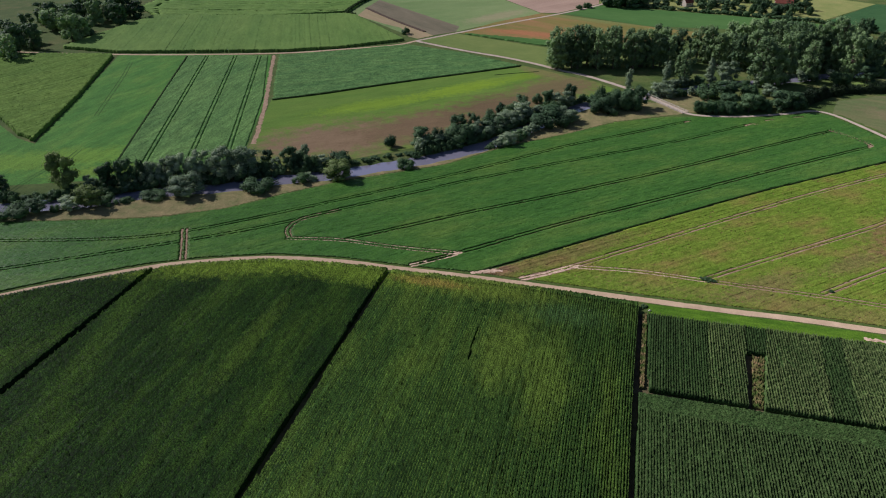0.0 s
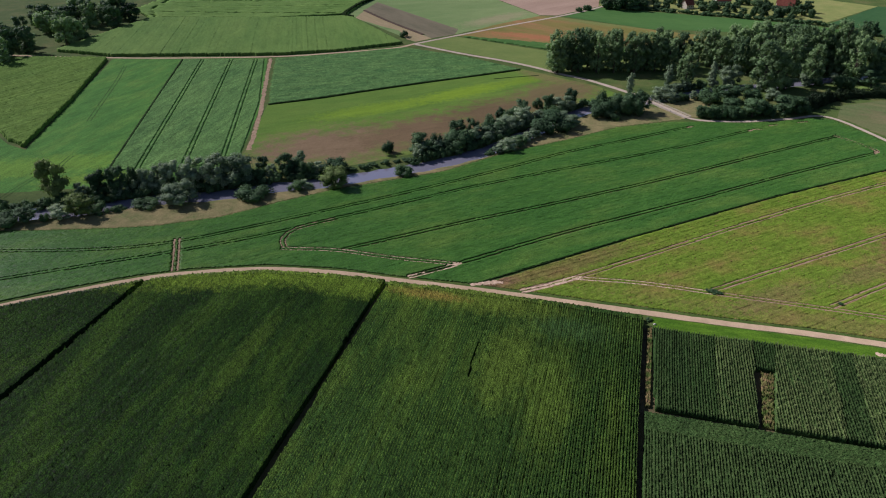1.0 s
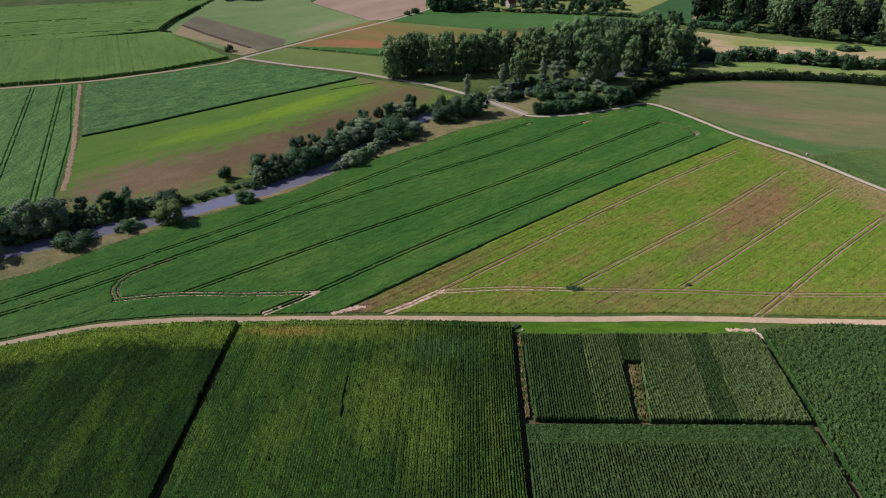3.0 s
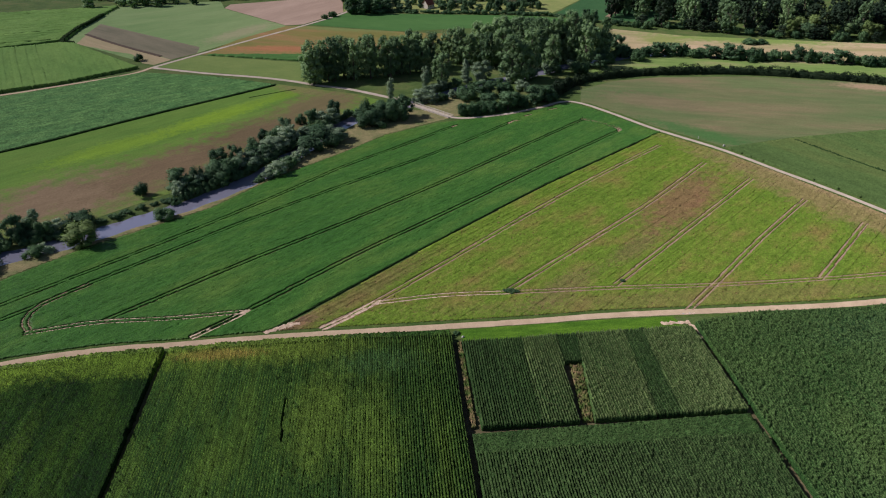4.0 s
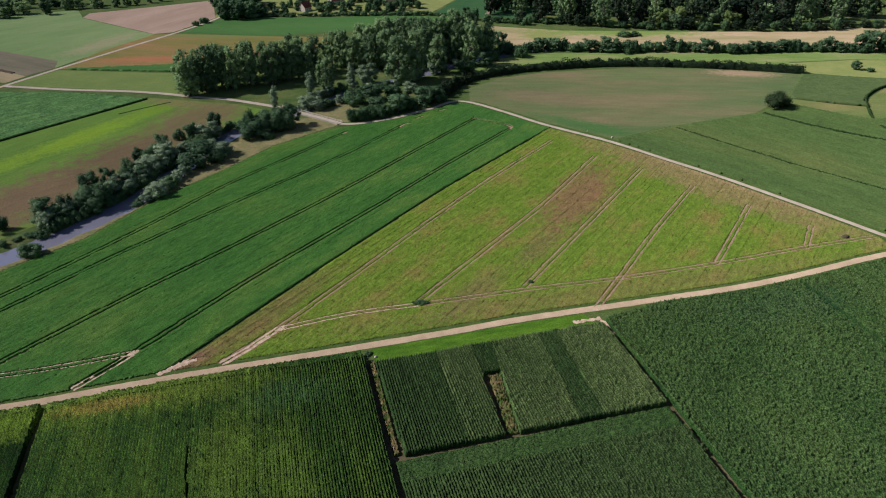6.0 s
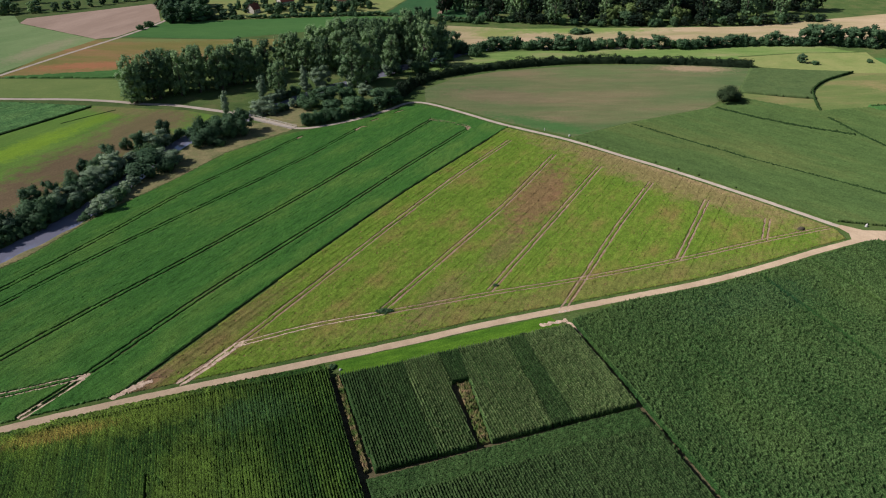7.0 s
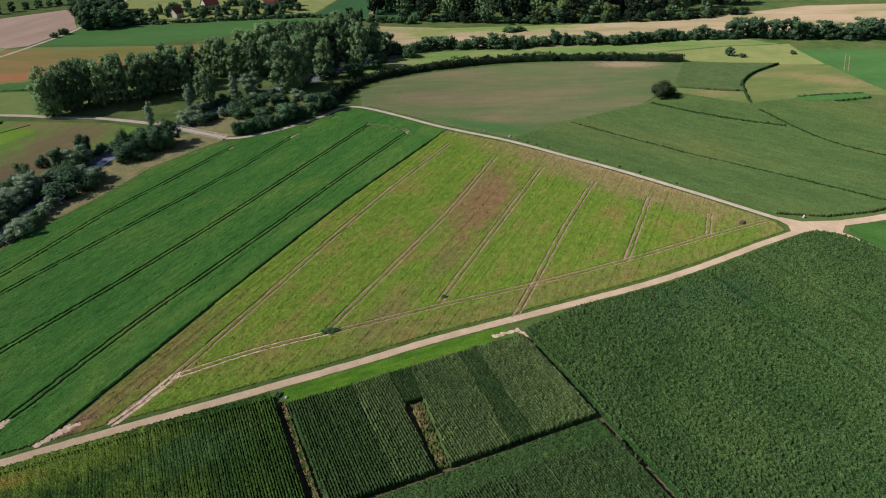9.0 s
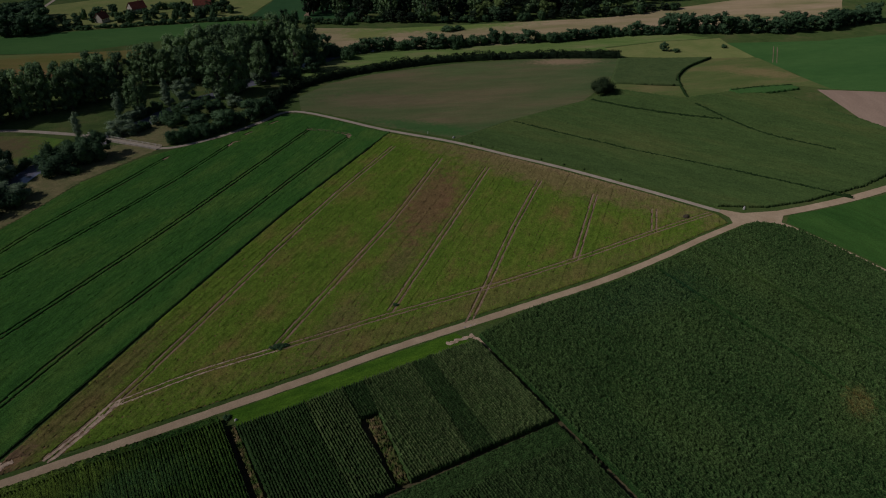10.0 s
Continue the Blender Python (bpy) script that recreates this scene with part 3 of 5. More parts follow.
crop("corn_field", [(195, 226), (226, 226), (272, 220), (296.5, 223), (303.5, 200), (308, 190.5), (330, 182), (345, 160), (332, 120), (320, 90), (262, 99), (236, 107.5), (222, 115), (211.8, 126), (209.2, 147), (205, 178), (200, 202)],
     97, 0.9, 0.9, 1.2, 0.55, land("mid green corn", [(0.3, (0.06, 0.105, 0.03)), (0.5, (0.075, 0.125, 0.034)), (0.7, (0.11, 0.14, 0.04))], 40, 0.8, 0.7, 1.3, 97, 3),
     "green corn field cut by thin dark furrows", gaps=[(LINE_A, 0.6), (LINE_B, 1.3), (LINE_C, 0.9)], seed=10)
# Dark plant strips stand in for the shadowed lines through the corn.
for k, (line, w) in enumerate(((LINE_A, 0.7), (LINE_B, 2.2), (LINE_C, 1.2))):
    strip("weed_shade_strip", line, w, 1.3, 97, SHADE_WEEDS, "dark strip for the shadowed line through the corn", 60 + k)
crop("corn_field", [(346, 252), (384, 218), (358, 217.5), (340, 213), (330, 208), (325.5, 202.5), (315.5, 214), (306, 227.5), (308, 231)], -52, 0.9, 1.1, 1.3, 0.88, land("dull green corn", [(0.3, (0.065, 0.105, 0.034)), (0.7, (0.09, 0.13, 0.042))], 14, 0.8, 0.75, 1.25),
     "tall corn ending in a curved cut edge", seed=11, rough=0.04)
sheet("field", [(305.5, 227.5), (315, 213.8), (325.3, 202), (324, 201), (312, 192.5), (308.5, 191), (304, 200), (297, 223.5)], 0.065, CUT, "narrow cut strip with orange stubble", "field")
sheet("field", [(385, 217), (360, 216), (340, 211), (327, 204.5), (315, 196), (305, 187), (331, 180), (366, 163), (372, 150), (385, 172), (404, 200), (396, 210)], 0.06, CUT,
      "cut crop with an orange bare crest", "field")
crop("green_field", [(333, 182.5), (344, 176.5), (362, 165.5), (360, 160), (342, 168), (331, 176)], -31, 1.2, 1.2, 1.6, 0.75, FAR_GREEN, "strip of tall green crop", seed=12)
# Two dark strips paint in the shade below the tall crop's edges.
strip("weed_shade_strip", [(333, 181), (345, 175.5), (362, 164.5)], 1.8, 1.6, -31, SHADE_WEEDS, "dark strip for the shade below a crop edge", 67)
strip("weed_shade_strip", [(384, 218), (359, 217.3), (338, 211.6), (325.5, 203.5), (316, 196), (309.4, 190.6)], 0.7, 1.4, -52, SHADE_WEEDS, "dark strip for the shade on the tall corn edge", 69)
strip("weed_shade_strip", [(-79.5, 318.6), (-58, 328), (-38, 339), (-7, 355), (20, 368), (41, 378.4)], 1.3, 0.8, 25, SHADE_WEEDS, "dark edge below the leafy crop", 74)
for x in (-0.8, 0.8):
    for line in MEADOW_TRAMS:
        ribbon("wheel_track", [(a + x, b) for a, b in line], 0.5, 0.07, TRODDEN, "trodden wheel track in the meadow grass", "track", ragged=0.1, crown=0.02)
strip("weed_shade_strip", [(26.4, 361.4), (38.8, 365.2), (49.8, 367.9)], 0.5, 0.3, 25, SHADE_WEEDS, "dark rough furrow in the grassland", 70)
# This dark strip stands in for shade along the row crop's edge.
strip("weed_shade_strip", [(-144.5, 399), (-133, 322), (-121, 243)], 0.9, 0.6, 82, SHADE_WEEDS, "dark strip for the shade between meadow and row crop", 68)
sheet("field", [(424, 230), (470, 192), (560, 150), (640, 90), (400, 100), (384, 132), (369, 154), (386, 172), (404, 202)], 0.045, FAR_GREEN, "even green field on the slope", "field")
sheet("field", [(332, 121), (366, 154), (384, 131), (420, 95), (350, 80), (322, 100)], 0.05, TAN, "bare reddish tan field", "field")
sheet("field", [(362, 272), (398, 259), (434, 238), (424, 228), (404, 202), (386, 216), (354, 252)], 0.055, PALE_MEADOW, "pale yellow-green grazed meadow", "field")
sheet("field", [(228, 360), (262, 356), (298, 335), (330, 319), (358, 299), (394, 283), (426, 262), (430, 242), (398, 260.5), (364, 273.5), (352, 257), (318, 287), (278, 315), (234, 330), (205, 333), (200, 345)], 0.05, land("light green meadow", [(0.3, (0.12, 0.2, 0.045)), (0.5, (0.16, 0.23, 0.06)), (0.7, (0.25, 0.25, 0.1))], 18, 0.9, 0.8, 1.2, -35, 3), "green meadow between two hedges", "field")
sheet("field", [(270, 440), (306, 402), (369, 362), (437, 322), (560, 292), (640, 240), (542, 205), (476, 248), (419, 275), (330, 318), (290, 348), (255, 375), (250, 400)], 0.05, STUBBLE,
      "dry straw-coloured field below the woods", "field")

ribbon("track", [(286, 452), (289, 463), (294, 474), (316, 496)], 4.0, 0.1, SOIL, "pale dirt track at the wood's edge", "track", ragged=0.5)

# ---- river banks ----
draped("bank", [(-260, 176), (-180, 188), (-137, 195), (-103, 197), (-88, 199), (-70, 205), (-54, 216), (-36, 226.5), (-17, 234.5), (0, 241.5), (25, 261), (50, 274), (73, 289), (97, 297),
               (107, 300), (100, 313), (92, 318), (78, 315), (66, 307), (52, 293), (36, 275.5), (18, 256), (0, 246), (-22, 235), (-40, 227.5), (-56, 224.5), (-74, 217.5), (-96, 212.6),
               (-119, 204.6), (-143, 200.6), (-175, 196), (-260, 184)], 0.95, 0.03, DRY_GRASS, "dry yellow-brown grass on the river bank", "bank")
draped("bank", [(109, 301), (121, 303), (122, 318), (127, 331), (118, 330), (104, 323.5), (98, 319.5)], 1.6, 0.03, DRY_GRASS, "dry grass beside the bridge", "bank")

# ---- the two large fields north of the road ----
G0 = [(-122, 166), (-95, 175.7), (-77.6, 182), (-53, 192.5), (-33.7, 203.5), (11.5, 228), (43.5, 243), (93, 265.5), (128.4, 285)]
GA = [(-131, 182.2), (-98, 183.6), (-78, 188.4), (-54.7, 199.8), (-16.4, 220.4), (19.9, 241.8), (47.8, 259.8), (74, 273), (104.2, 289)]
GB = [(-47, 184.2), (-31, 183.2), (-14, 178.8), (3.5, 175.4)]
GC = [(-29.3, 183.2), (8.1, 201.5), (41.1, 216.4), (85.7, 238.3), (161, 278)]
GD = [(-9.5, 168.7), (4.9, 175.8), (37.8, 194.4), (78.6, 214.8), (122, 237.5), (166, 259)]
GL = [(-46, 184.6), (-47.5, 190), (-44.5, 196.6), (-33.6, 203.2)]
GN = [(166.5, 259.5), (167.8, 263.5), (160, 279)]


def pair(line, by=0.95):
    c = curve_through(line, 3)
    n = sides(c) / K
    return [c + n * by, c - n * by]


GREEN_EDGE = [(-180, 176), (-137.6, 193.9), (-103.4, 196), (-88.2, 197.9), (-70.2, 203.9), (-54.1, 214.6), (-36.4, 225.2), (-17.2, 233.1), (0, 240.3), (25.5, 259.7), (49.7, 272.9), (73.6, 288),
              (97.4, 295), (113, 295), (129.7, 293.5), (150, 297), (163, 300.5), (168.5, 297), (174, 280), (179.5, 256), (181.5, 252), (164.4, 244.6), (109.5, 219.4), (58.6, 192.6),
              (21.8, 172.4), (9, 164.9), (-13, 169.1), (-29, 173.1), (-49, 175.1), (-69, 172.9), (-83, 169.4), (-104, 160.9), (-116, 155.1), (-151, 137.5), (-200, 110)]
sheet("field", GREEN_EDGE, 0.062, land("green-shaded field soil", [(0.3, (0.05, 0.075, 0.02)), (0.7, (0.09, 0.1, 0.035))], 4, 0.5), "dark soil under a dense green crop", "field")
green_gaps = [(c, 0.34) for line in (G0, GA) for c in pair(line)] + [(c, 0.42) for line in (GC, GD) for c in pair(line)]
green_gaps += [(c, 0.46) for line in (GB, GL, GN) for c in pair(line)]
green_gaps += [([(7, 164.2), (11.8, 165.4), (16, 165.3)], 1.2), ([(2.5, 175), (5, 175.8)], 0.8)] + [(c, 0.6) for c in pair([(-9.5, 168.4), (4.6, 175.6)], 0.8)]
LOOPS = [[(102.5, 288.2), (105.5, 289.6)], [(126.8, 284), (130.5, 286.2), (133, 285.6)], [(138, 290.6), (142, 291.6)], [(152, 294.6), (156.5, 295.6)], [(165.5, 258.4), (167.6, 260.4), (167, 263)]]
green_gaps += [(line, 0.7) for line in LOOPS]
green_gaps += [(c, 0.7) for c in pair([(-79, 190), (-76, 180), (-73.6, 171.5)], 0.95)]
crop("green_field", GREEN_EDGE, TRAM, 0.8, 0.65, 0.42, 0.75, BEET, "dense dark green crop crossed by paired tramlines", gaps=green_gaps, seed=21, rough=0.19)
strip("weed_shade_strip", [(10.5, 166.2), (22, 172.1), (58.8, 192.3), (109.8, 219), (164.5, 244.1), (178, 251)], 0.36, 0.45, TRAM, SHADE_WEEDS, "dark edge between two crops", 64)
OLIVE_EDGE = [(177.6, 251.4), (181, 251), (190, 226), (196, 201), (200.2, 178), (204.6, 147), (206.8, 124), (203.5, 118.35), (191, 120.65), (168, 124.05), (147.6, 128.25), (122.8, 135.25), (90.8, 144.45),
              (66.8, 150.05), (10.6, 164.45), (22.8, 171.6), (59, 191.8), (110, 218.6), (164.6, 243.6)]
sheet("field", OLIVE_EDGE, 0.066, land("crumbly brown field soil", [(0.3, (0.15, 0.1, 0.04)), (0.7, (0.27, 0.17, 0.085))], 4, 0.5), "brown soil under a thin crop", "field")
O_LINES = [[(20.7, 161.8), (35.2, 168), (61.4, 182), (99.5, 203), (133.3, 220.6), (172.5, 239)], [(69.5, 161.2), (100.9, 176.6), (135.7, 194), (177, 217.6)],
           [(98.5, 154.2), (128.9, 170.3), (183, 199.3)], [(108, 136.8), (123.2, 145), (154.8, 162.4), (187.4, 178.9)], [(152, 137.4), (191.6, 158.7)], [(183, 131.5), (195.8, 139.1)],
           [(35.2, 168), (53.1, 165.4), (69.8, 160.7), (85.9, 156.2), (100.8, 152), (123.2, 145), (153.5, 137.2), (181.7, 131.2), (206, 125.2)]]
crop("olive_field", OLIVE_EDGE, TRAM, 0.75, 0.6, 0.28, 0.26, OLIVE, "thin yellow-green crop with brown patches and tramlines", bald=0.012,
     gaps=[(c, 0.36) for line in O_LINES for c in pair(line, 0.95)] + [(c, 0.6) for c in pair([(20.2, 161.2), (28, 164.2), (36, 168.2)], 0.8)] + [([(9, 165.4), (16.5, 165.4)], 1.3)], seed=22, rough=0.24)
for k, line in enumerate(O_LINES):
    for s in (-0.95, 0.95):
        ribbon("wheel_track", line, 0.6, 0.1 + 0.004 * k, SOIL, "bare brown wheel track through the crop", "track", ragged=0.1, crown=0.02, shift=s)
WEST_TURN = [(-9.5, 168.4), (-2.7, 171.4), (4.6, 175.6)]
ENTRY = [(20.2, 161.2), (28, 164.2), (36, 168.2)]
for line, w, by, material in ((GB, 0.42, 0.95, PALE_SOIL), (GL, 0.3, 0.95, SOIL), (GN, 0.3, 0.95, SOIL), ([(-79, 190), (-76, 180), (-73.6, 171.5)], 0.6, 0.95, SOIL), (WEST_TURN, 0.62, 0.8, PALE_SOIL),
                              (ENTRY, 0.85, 0.8, PALE_SOIL), (O_LINES[-1][:3], 0.42, 0.95, PALE_SOIL)):
    for s in (-by, by):
        ribbon("wheel_track", line, w, 0.14, material, "bare pale wheel track through the crop", "track", ragged=0.13, crown=0.02, shift=s, step=0.9)


def soil_patch(pts, width, label):
    """Bare crumbly ground with a torn outline."""
    ribbon("bare_patch", pts, width, 0.135, PALE_SOIL, label, "soil patch", ragged=width * 0.16, crown=0.05, step=0.45)


for pts, w in (([(7.2, 164.3), (9, 164.9), (11.8, 165.6), (16, 165.6)], 1.9), ([(10.5, 165.2), (14.5, 165.9)], 2.4), ([(3, 174.9), (5.2, 175.7)], 1.3), ([(34.6, 167.6), (37.6, 168.2)], 1.9), ([(28.4, 164.4), (33, 166.6)], 1.2)):
    soil_patch(pts, w, "bare crumbly soil patch at the field's edge")

for line in LOOPS:
    ribbon("bare_patch", line, 1.1, 0.13, SOIL, "bare turning place at the tramline's end", "soil patch", ragged=0.3, crown=0.03, step=0.7)

# ---- corn south of the road ----
U = Vector((math.cos(radians(ROWS)), math.sin(radians(ROWS))))


def on_row(x, y, at):
    """The place at height at on the row that passes through (x, y)."""
    return (x + (at - y) * U.x / U.y, at)


A0, B0, C0, X0 = (-79.4, 162), (-15.6, 162), (49.2, 145), (105, 131)
low = 72          # rows are drawn one by one down to here
deep = -40        # and as coarser corn to here
EDGE_L = [(-131, 141.2), (-115.5, 149.6), (-103.5, 155.4), (-79.9, 164.4)]
EDGE_AB = [(-78.0, 165.2), (-68.6, 167.4), (-49, 169.5), (-29.4, 167.5), (-15.7, 164.5)]
EDGE_BC = [(-14.3, 163.9), (9.4, 158.8), (30, 153.4), (48.7, 148)]


def moved(pts, dx, dy):
    return [(x + dx, y + dy) for x, y in pts]


EDGE_L, EDGE_AB, EDGE_BC = [moved(e, 0.8 * U.x, 0.8 * U.y) for e in (EDGE_L, EDGE_AB, EDGE_BC)]


def shifted(p, by):
    """A place moved across the rows."""
    return (p[0] + by * U.y, p[1] - by * U.x)


def corn_block(west, east, top, material, label, seed, low=low, gaps=(), valley=0.4):
    """Corn between two rows and below a road's edge."""
    if len(top) > 2:
        fringe = moved(top, -1.8 * U.x, -1.8 * U.y)
        crop("corn_field", top + fringe[::-1], -14.9, 0.6, 0.4, 1.85, 0.84, material, "corn rows along the dirt road", seed=seed + 2, rough=0.1)
        top = moved(fringe, -0.1 * U.x, -0.1 * U.y)
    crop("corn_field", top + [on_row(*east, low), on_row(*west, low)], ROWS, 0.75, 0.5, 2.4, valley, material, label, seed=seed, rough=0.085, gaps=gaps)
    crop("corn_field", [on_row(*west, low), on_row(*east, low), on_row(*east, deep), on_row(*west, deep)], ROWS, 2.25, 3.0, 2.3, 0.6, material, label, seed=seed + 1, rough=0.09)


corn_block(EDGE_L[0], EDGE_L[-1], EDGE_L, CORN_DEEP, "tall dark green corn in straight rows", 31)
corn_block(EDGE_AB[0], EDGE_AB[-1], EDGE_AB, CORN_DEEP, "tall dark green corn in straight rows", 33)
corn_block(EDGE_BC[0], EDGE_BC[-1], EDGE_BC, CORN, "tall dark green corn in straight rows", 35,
           gaps=[([(8.2, 137.4), (5.2, 125.6)], 0.13)])
# Gap floors use the soil that has shade in its colour.
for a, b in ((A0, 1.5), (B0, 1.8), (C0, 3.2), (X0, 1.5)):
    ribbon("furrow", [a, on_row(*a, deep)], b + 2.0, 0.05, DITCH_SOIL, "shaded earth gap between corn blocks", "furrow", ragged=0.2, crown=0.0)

WEEDY = land("dry weedy earth", [(0.38, (0.05, 0.095, 0.018)), (0.52, (0.12, 0.12, 0.04)), (0.66, (0.26, 0.18, 0.09))], 2.2, 0.3, 0.55, 1.45)
strip("weed_shade_strip", [shifted((49.2, 145), 0.55), shifted(on_row(49.2, 145, 117), 0.55)], 1.5, 0.9, ROWS, WEEDY, "dry brown and green weeds beside the corn", 71)

# Trial plots between two furrows, each a shade of its own.
TOP_W, TOP_E = Vector((50.2, 143.8)), Vector((104.1, 130.4))
LOW_W, LOW_E = Vector((43.2, 115.8)), Vector((96.4, 101.8))
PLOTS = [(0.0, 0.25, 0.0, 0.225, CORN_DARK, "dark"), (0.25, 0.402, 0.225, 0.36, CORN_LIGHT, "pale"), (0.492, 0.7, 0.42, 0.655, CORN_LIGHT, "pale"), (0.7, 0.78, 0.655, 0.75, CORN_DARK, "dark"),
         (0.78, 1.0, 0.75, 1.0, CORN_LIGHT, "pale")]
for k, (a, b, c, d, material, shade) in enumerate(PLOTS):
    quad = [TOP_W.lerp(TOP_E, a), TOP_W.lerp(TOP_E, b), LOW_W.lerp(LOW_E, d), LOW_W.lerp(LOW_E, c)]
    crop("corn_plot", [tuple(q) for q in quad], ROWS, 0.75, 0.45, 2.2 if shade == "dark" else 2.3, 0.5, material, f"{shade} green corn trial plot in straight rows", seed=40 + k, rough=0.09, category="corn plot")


def plot_at(across, down):
    """A place in the plots: across from the west edge, down from the road side."""
    return tuple(TOP_W.lerp(TOP_E, across).lerp(LOW_W.lerp(LOW_E, across), down))


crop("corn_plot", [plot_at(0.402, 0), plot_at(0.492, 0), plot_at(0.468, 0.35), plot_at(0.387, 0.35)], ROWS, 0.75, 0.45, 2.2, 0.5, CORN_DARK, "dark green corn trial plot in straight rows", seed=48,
     category="corn plot")
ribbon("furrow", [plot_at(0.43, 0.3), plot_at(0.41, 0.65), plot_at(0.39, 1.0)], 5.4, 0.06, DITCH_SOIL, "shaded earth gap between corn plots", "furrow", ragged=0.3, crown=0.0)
crop("weed_shade_strip", [plot_at(0.415, 0.37), plot_at(0.462, 0.37), plot_at(0.419, 0.99), plot_at(0.378, 0.99)], ROWS, 0.5, 0.4, 0.9, 0.5, WEEDY, "dry brown and green weeds between the plots", seed=66, rough=0.5, bald=0.05, category="weeds")
sheet("grass_strip", [(51.6, 149.6), (66.5, 145.9), (89.8, 140.3), (103.6, 136.4), (103.6, 131.4), (85, 135.8), (71, 139.4), (50.6, 144)], 0.09, BRIGHT_GRASS, "mown bright green grass strip beside the road", "grass")
for pts, w in (([(99, 134.8), (106, 132.8)], 1.7), ([(105.2, 132.2), (106, 129), (104.6, 126)], 1.3), ([(106.5, 136.6), (109.8, 135.8)], 0.8)):
    ribbon("bare_patch", pts, w, 0.13, PALE_SOIL, "pale bare soil at the field's corner", "soil patch", ragged=0.3, crown=0.03, step=0.7)
W4, E4 = (40.9, 114.7), (95.9, 100.4)
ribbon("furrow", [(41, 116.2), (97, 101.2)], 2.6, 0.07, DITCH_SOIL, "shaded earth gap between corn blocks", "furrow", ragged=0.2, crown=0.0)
W5, E5 = [(x - 5.5 * U.x, y - 5.5 * U.y) for x, y in (W4, E4)]
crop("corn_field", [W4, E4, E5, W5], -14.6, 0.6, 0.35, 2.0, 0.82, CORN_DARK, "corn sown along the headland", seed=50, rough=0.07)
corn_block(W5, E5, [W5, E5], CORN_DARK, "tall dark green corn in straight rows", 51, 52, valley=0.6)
P1, P2 = (162, 118.7), (181.5, 116.6)
# Paler tips again put sunlit row tops into the colour.
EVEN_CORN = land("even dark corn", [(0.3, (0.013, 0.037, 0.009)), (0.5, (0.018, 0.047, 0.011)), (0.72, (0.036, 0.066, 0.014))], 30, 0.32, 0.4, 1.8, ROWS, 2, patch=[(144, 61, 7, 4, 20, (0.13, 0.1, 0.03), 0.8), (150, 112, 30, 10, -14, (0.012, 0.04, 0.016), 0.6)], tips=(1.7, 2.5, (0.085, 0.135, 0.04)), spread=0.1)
for a, end in ((P1, 46), (P2, 60)):
    ribbon("furrow", [a, on_row(*a, end)], 2.4, 0.05, DITCH_SOIL, "shaded earth gap through the corn", "furrow", ragged=0.2, crown=0.0)
SAID = "even dark green corn reaching to the road junction"
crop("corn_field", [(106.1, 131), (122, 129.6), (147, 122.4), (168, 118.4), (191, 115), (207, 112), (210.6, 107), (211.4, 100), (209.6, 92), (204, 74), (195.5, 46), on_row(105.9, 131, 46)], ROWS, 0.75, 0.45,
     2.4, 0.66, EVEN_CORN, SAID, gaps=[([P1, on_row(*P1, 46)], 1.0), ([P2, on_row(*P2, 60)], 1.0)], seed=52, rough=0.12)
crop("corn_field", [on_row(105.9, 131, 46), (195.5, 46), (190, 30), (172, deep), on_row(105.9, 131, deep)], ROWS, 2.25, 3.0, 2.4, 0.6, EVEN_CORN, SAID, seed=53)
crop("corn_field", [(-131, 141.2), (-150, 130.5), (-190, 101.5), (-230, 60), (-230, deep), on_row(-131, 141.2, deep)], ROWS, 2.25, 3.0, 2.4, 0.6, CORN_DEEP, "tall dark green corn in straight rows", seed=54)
sheet("field", [(216.5, 106), (222, 107.4), (236, 101), (262, 91), (330, 70), (300, -20), (190, -20), (200, 48), (209, 76), (213.6, 93), (215.4, 101)], 0.05, land("young green crop", [(0.3, (0.035, 0.1, 0.018)), (0.7, (0.06, 0.14, 0.026))], 20, 0.6, 0.7, 1.3, 70, 3), "green crop beside the dirt road", "field")
# ---- trees and bushes ----


def lobes_for(kind, rng):
    """The crown as rounded masses (centre, radius) in a tree of height 1 and width 2."""
    out = []
    if kind == "poplar":
        for k in range(84):
            z = rng.uniform(0.1, 0.93)
            r = 0.72 * math.sin(math.pi * (0.14 + 0.78 * z)) ** 0.6
            a, q = rng.uniform(0, 2 * math.pi), r * math.sqrt(rng.random())
            out.append((q * math.cos(a), q * math.sin(a), z, rng.uniform(0.12, 0.23), rng.uniform(0.06, 0.12)))
    elif kind == "slim":
        for k in range(14):
            z = 0.12 + 0.8 * k / 13
            out.append((rng.normal(0, 0.16), rng.normal(0, 0.16), z, 0.75 * math.sin(math.pi * (0.12 + 0.82 * k / 13)) + 0.1, 0.085))
    elif kind == "broad":
        for k in range(30):
            z = rng.uniform(0.12, 0.88)
            r = 0.72 * math.sin(math.pi * (0.14 + 0.76 * z)) ** 0.55
            a, q = rng.uniform(0, 2 * math.pi), r * math.sqrt(rng.random())
            out.append((q * math.cos(a), q * math.sin(a), z, rng.uniform(0.22, 0.4), rng.uniform(0.1, 0.17)))
    else:
        for k in range(12):
            a, q = rng.uniform(0, 2 * math.pi), 0.72 * math.sqrt(rng.random())
            out.append((q * math.cos(a), q * math.sin(a), rng.uniform(0.15, 0.66) * (1 - 0.35 * q), rng.uniform(0.26, 0.4), rng.uniform(0.22, 0.33)))
    return out


def soft_normals(me, normals):
    """Shades a mesh by the given normals, one for each vertex."""
    normals = normals / (np.linalg.norm(normals, axis=1)[:, None] + 1e-9)
    me.polygons.foreach_set("use_smooth", [True] * len(me.polygons))
    me.normals_split_custom_set_from_vertices(normals.tolist())


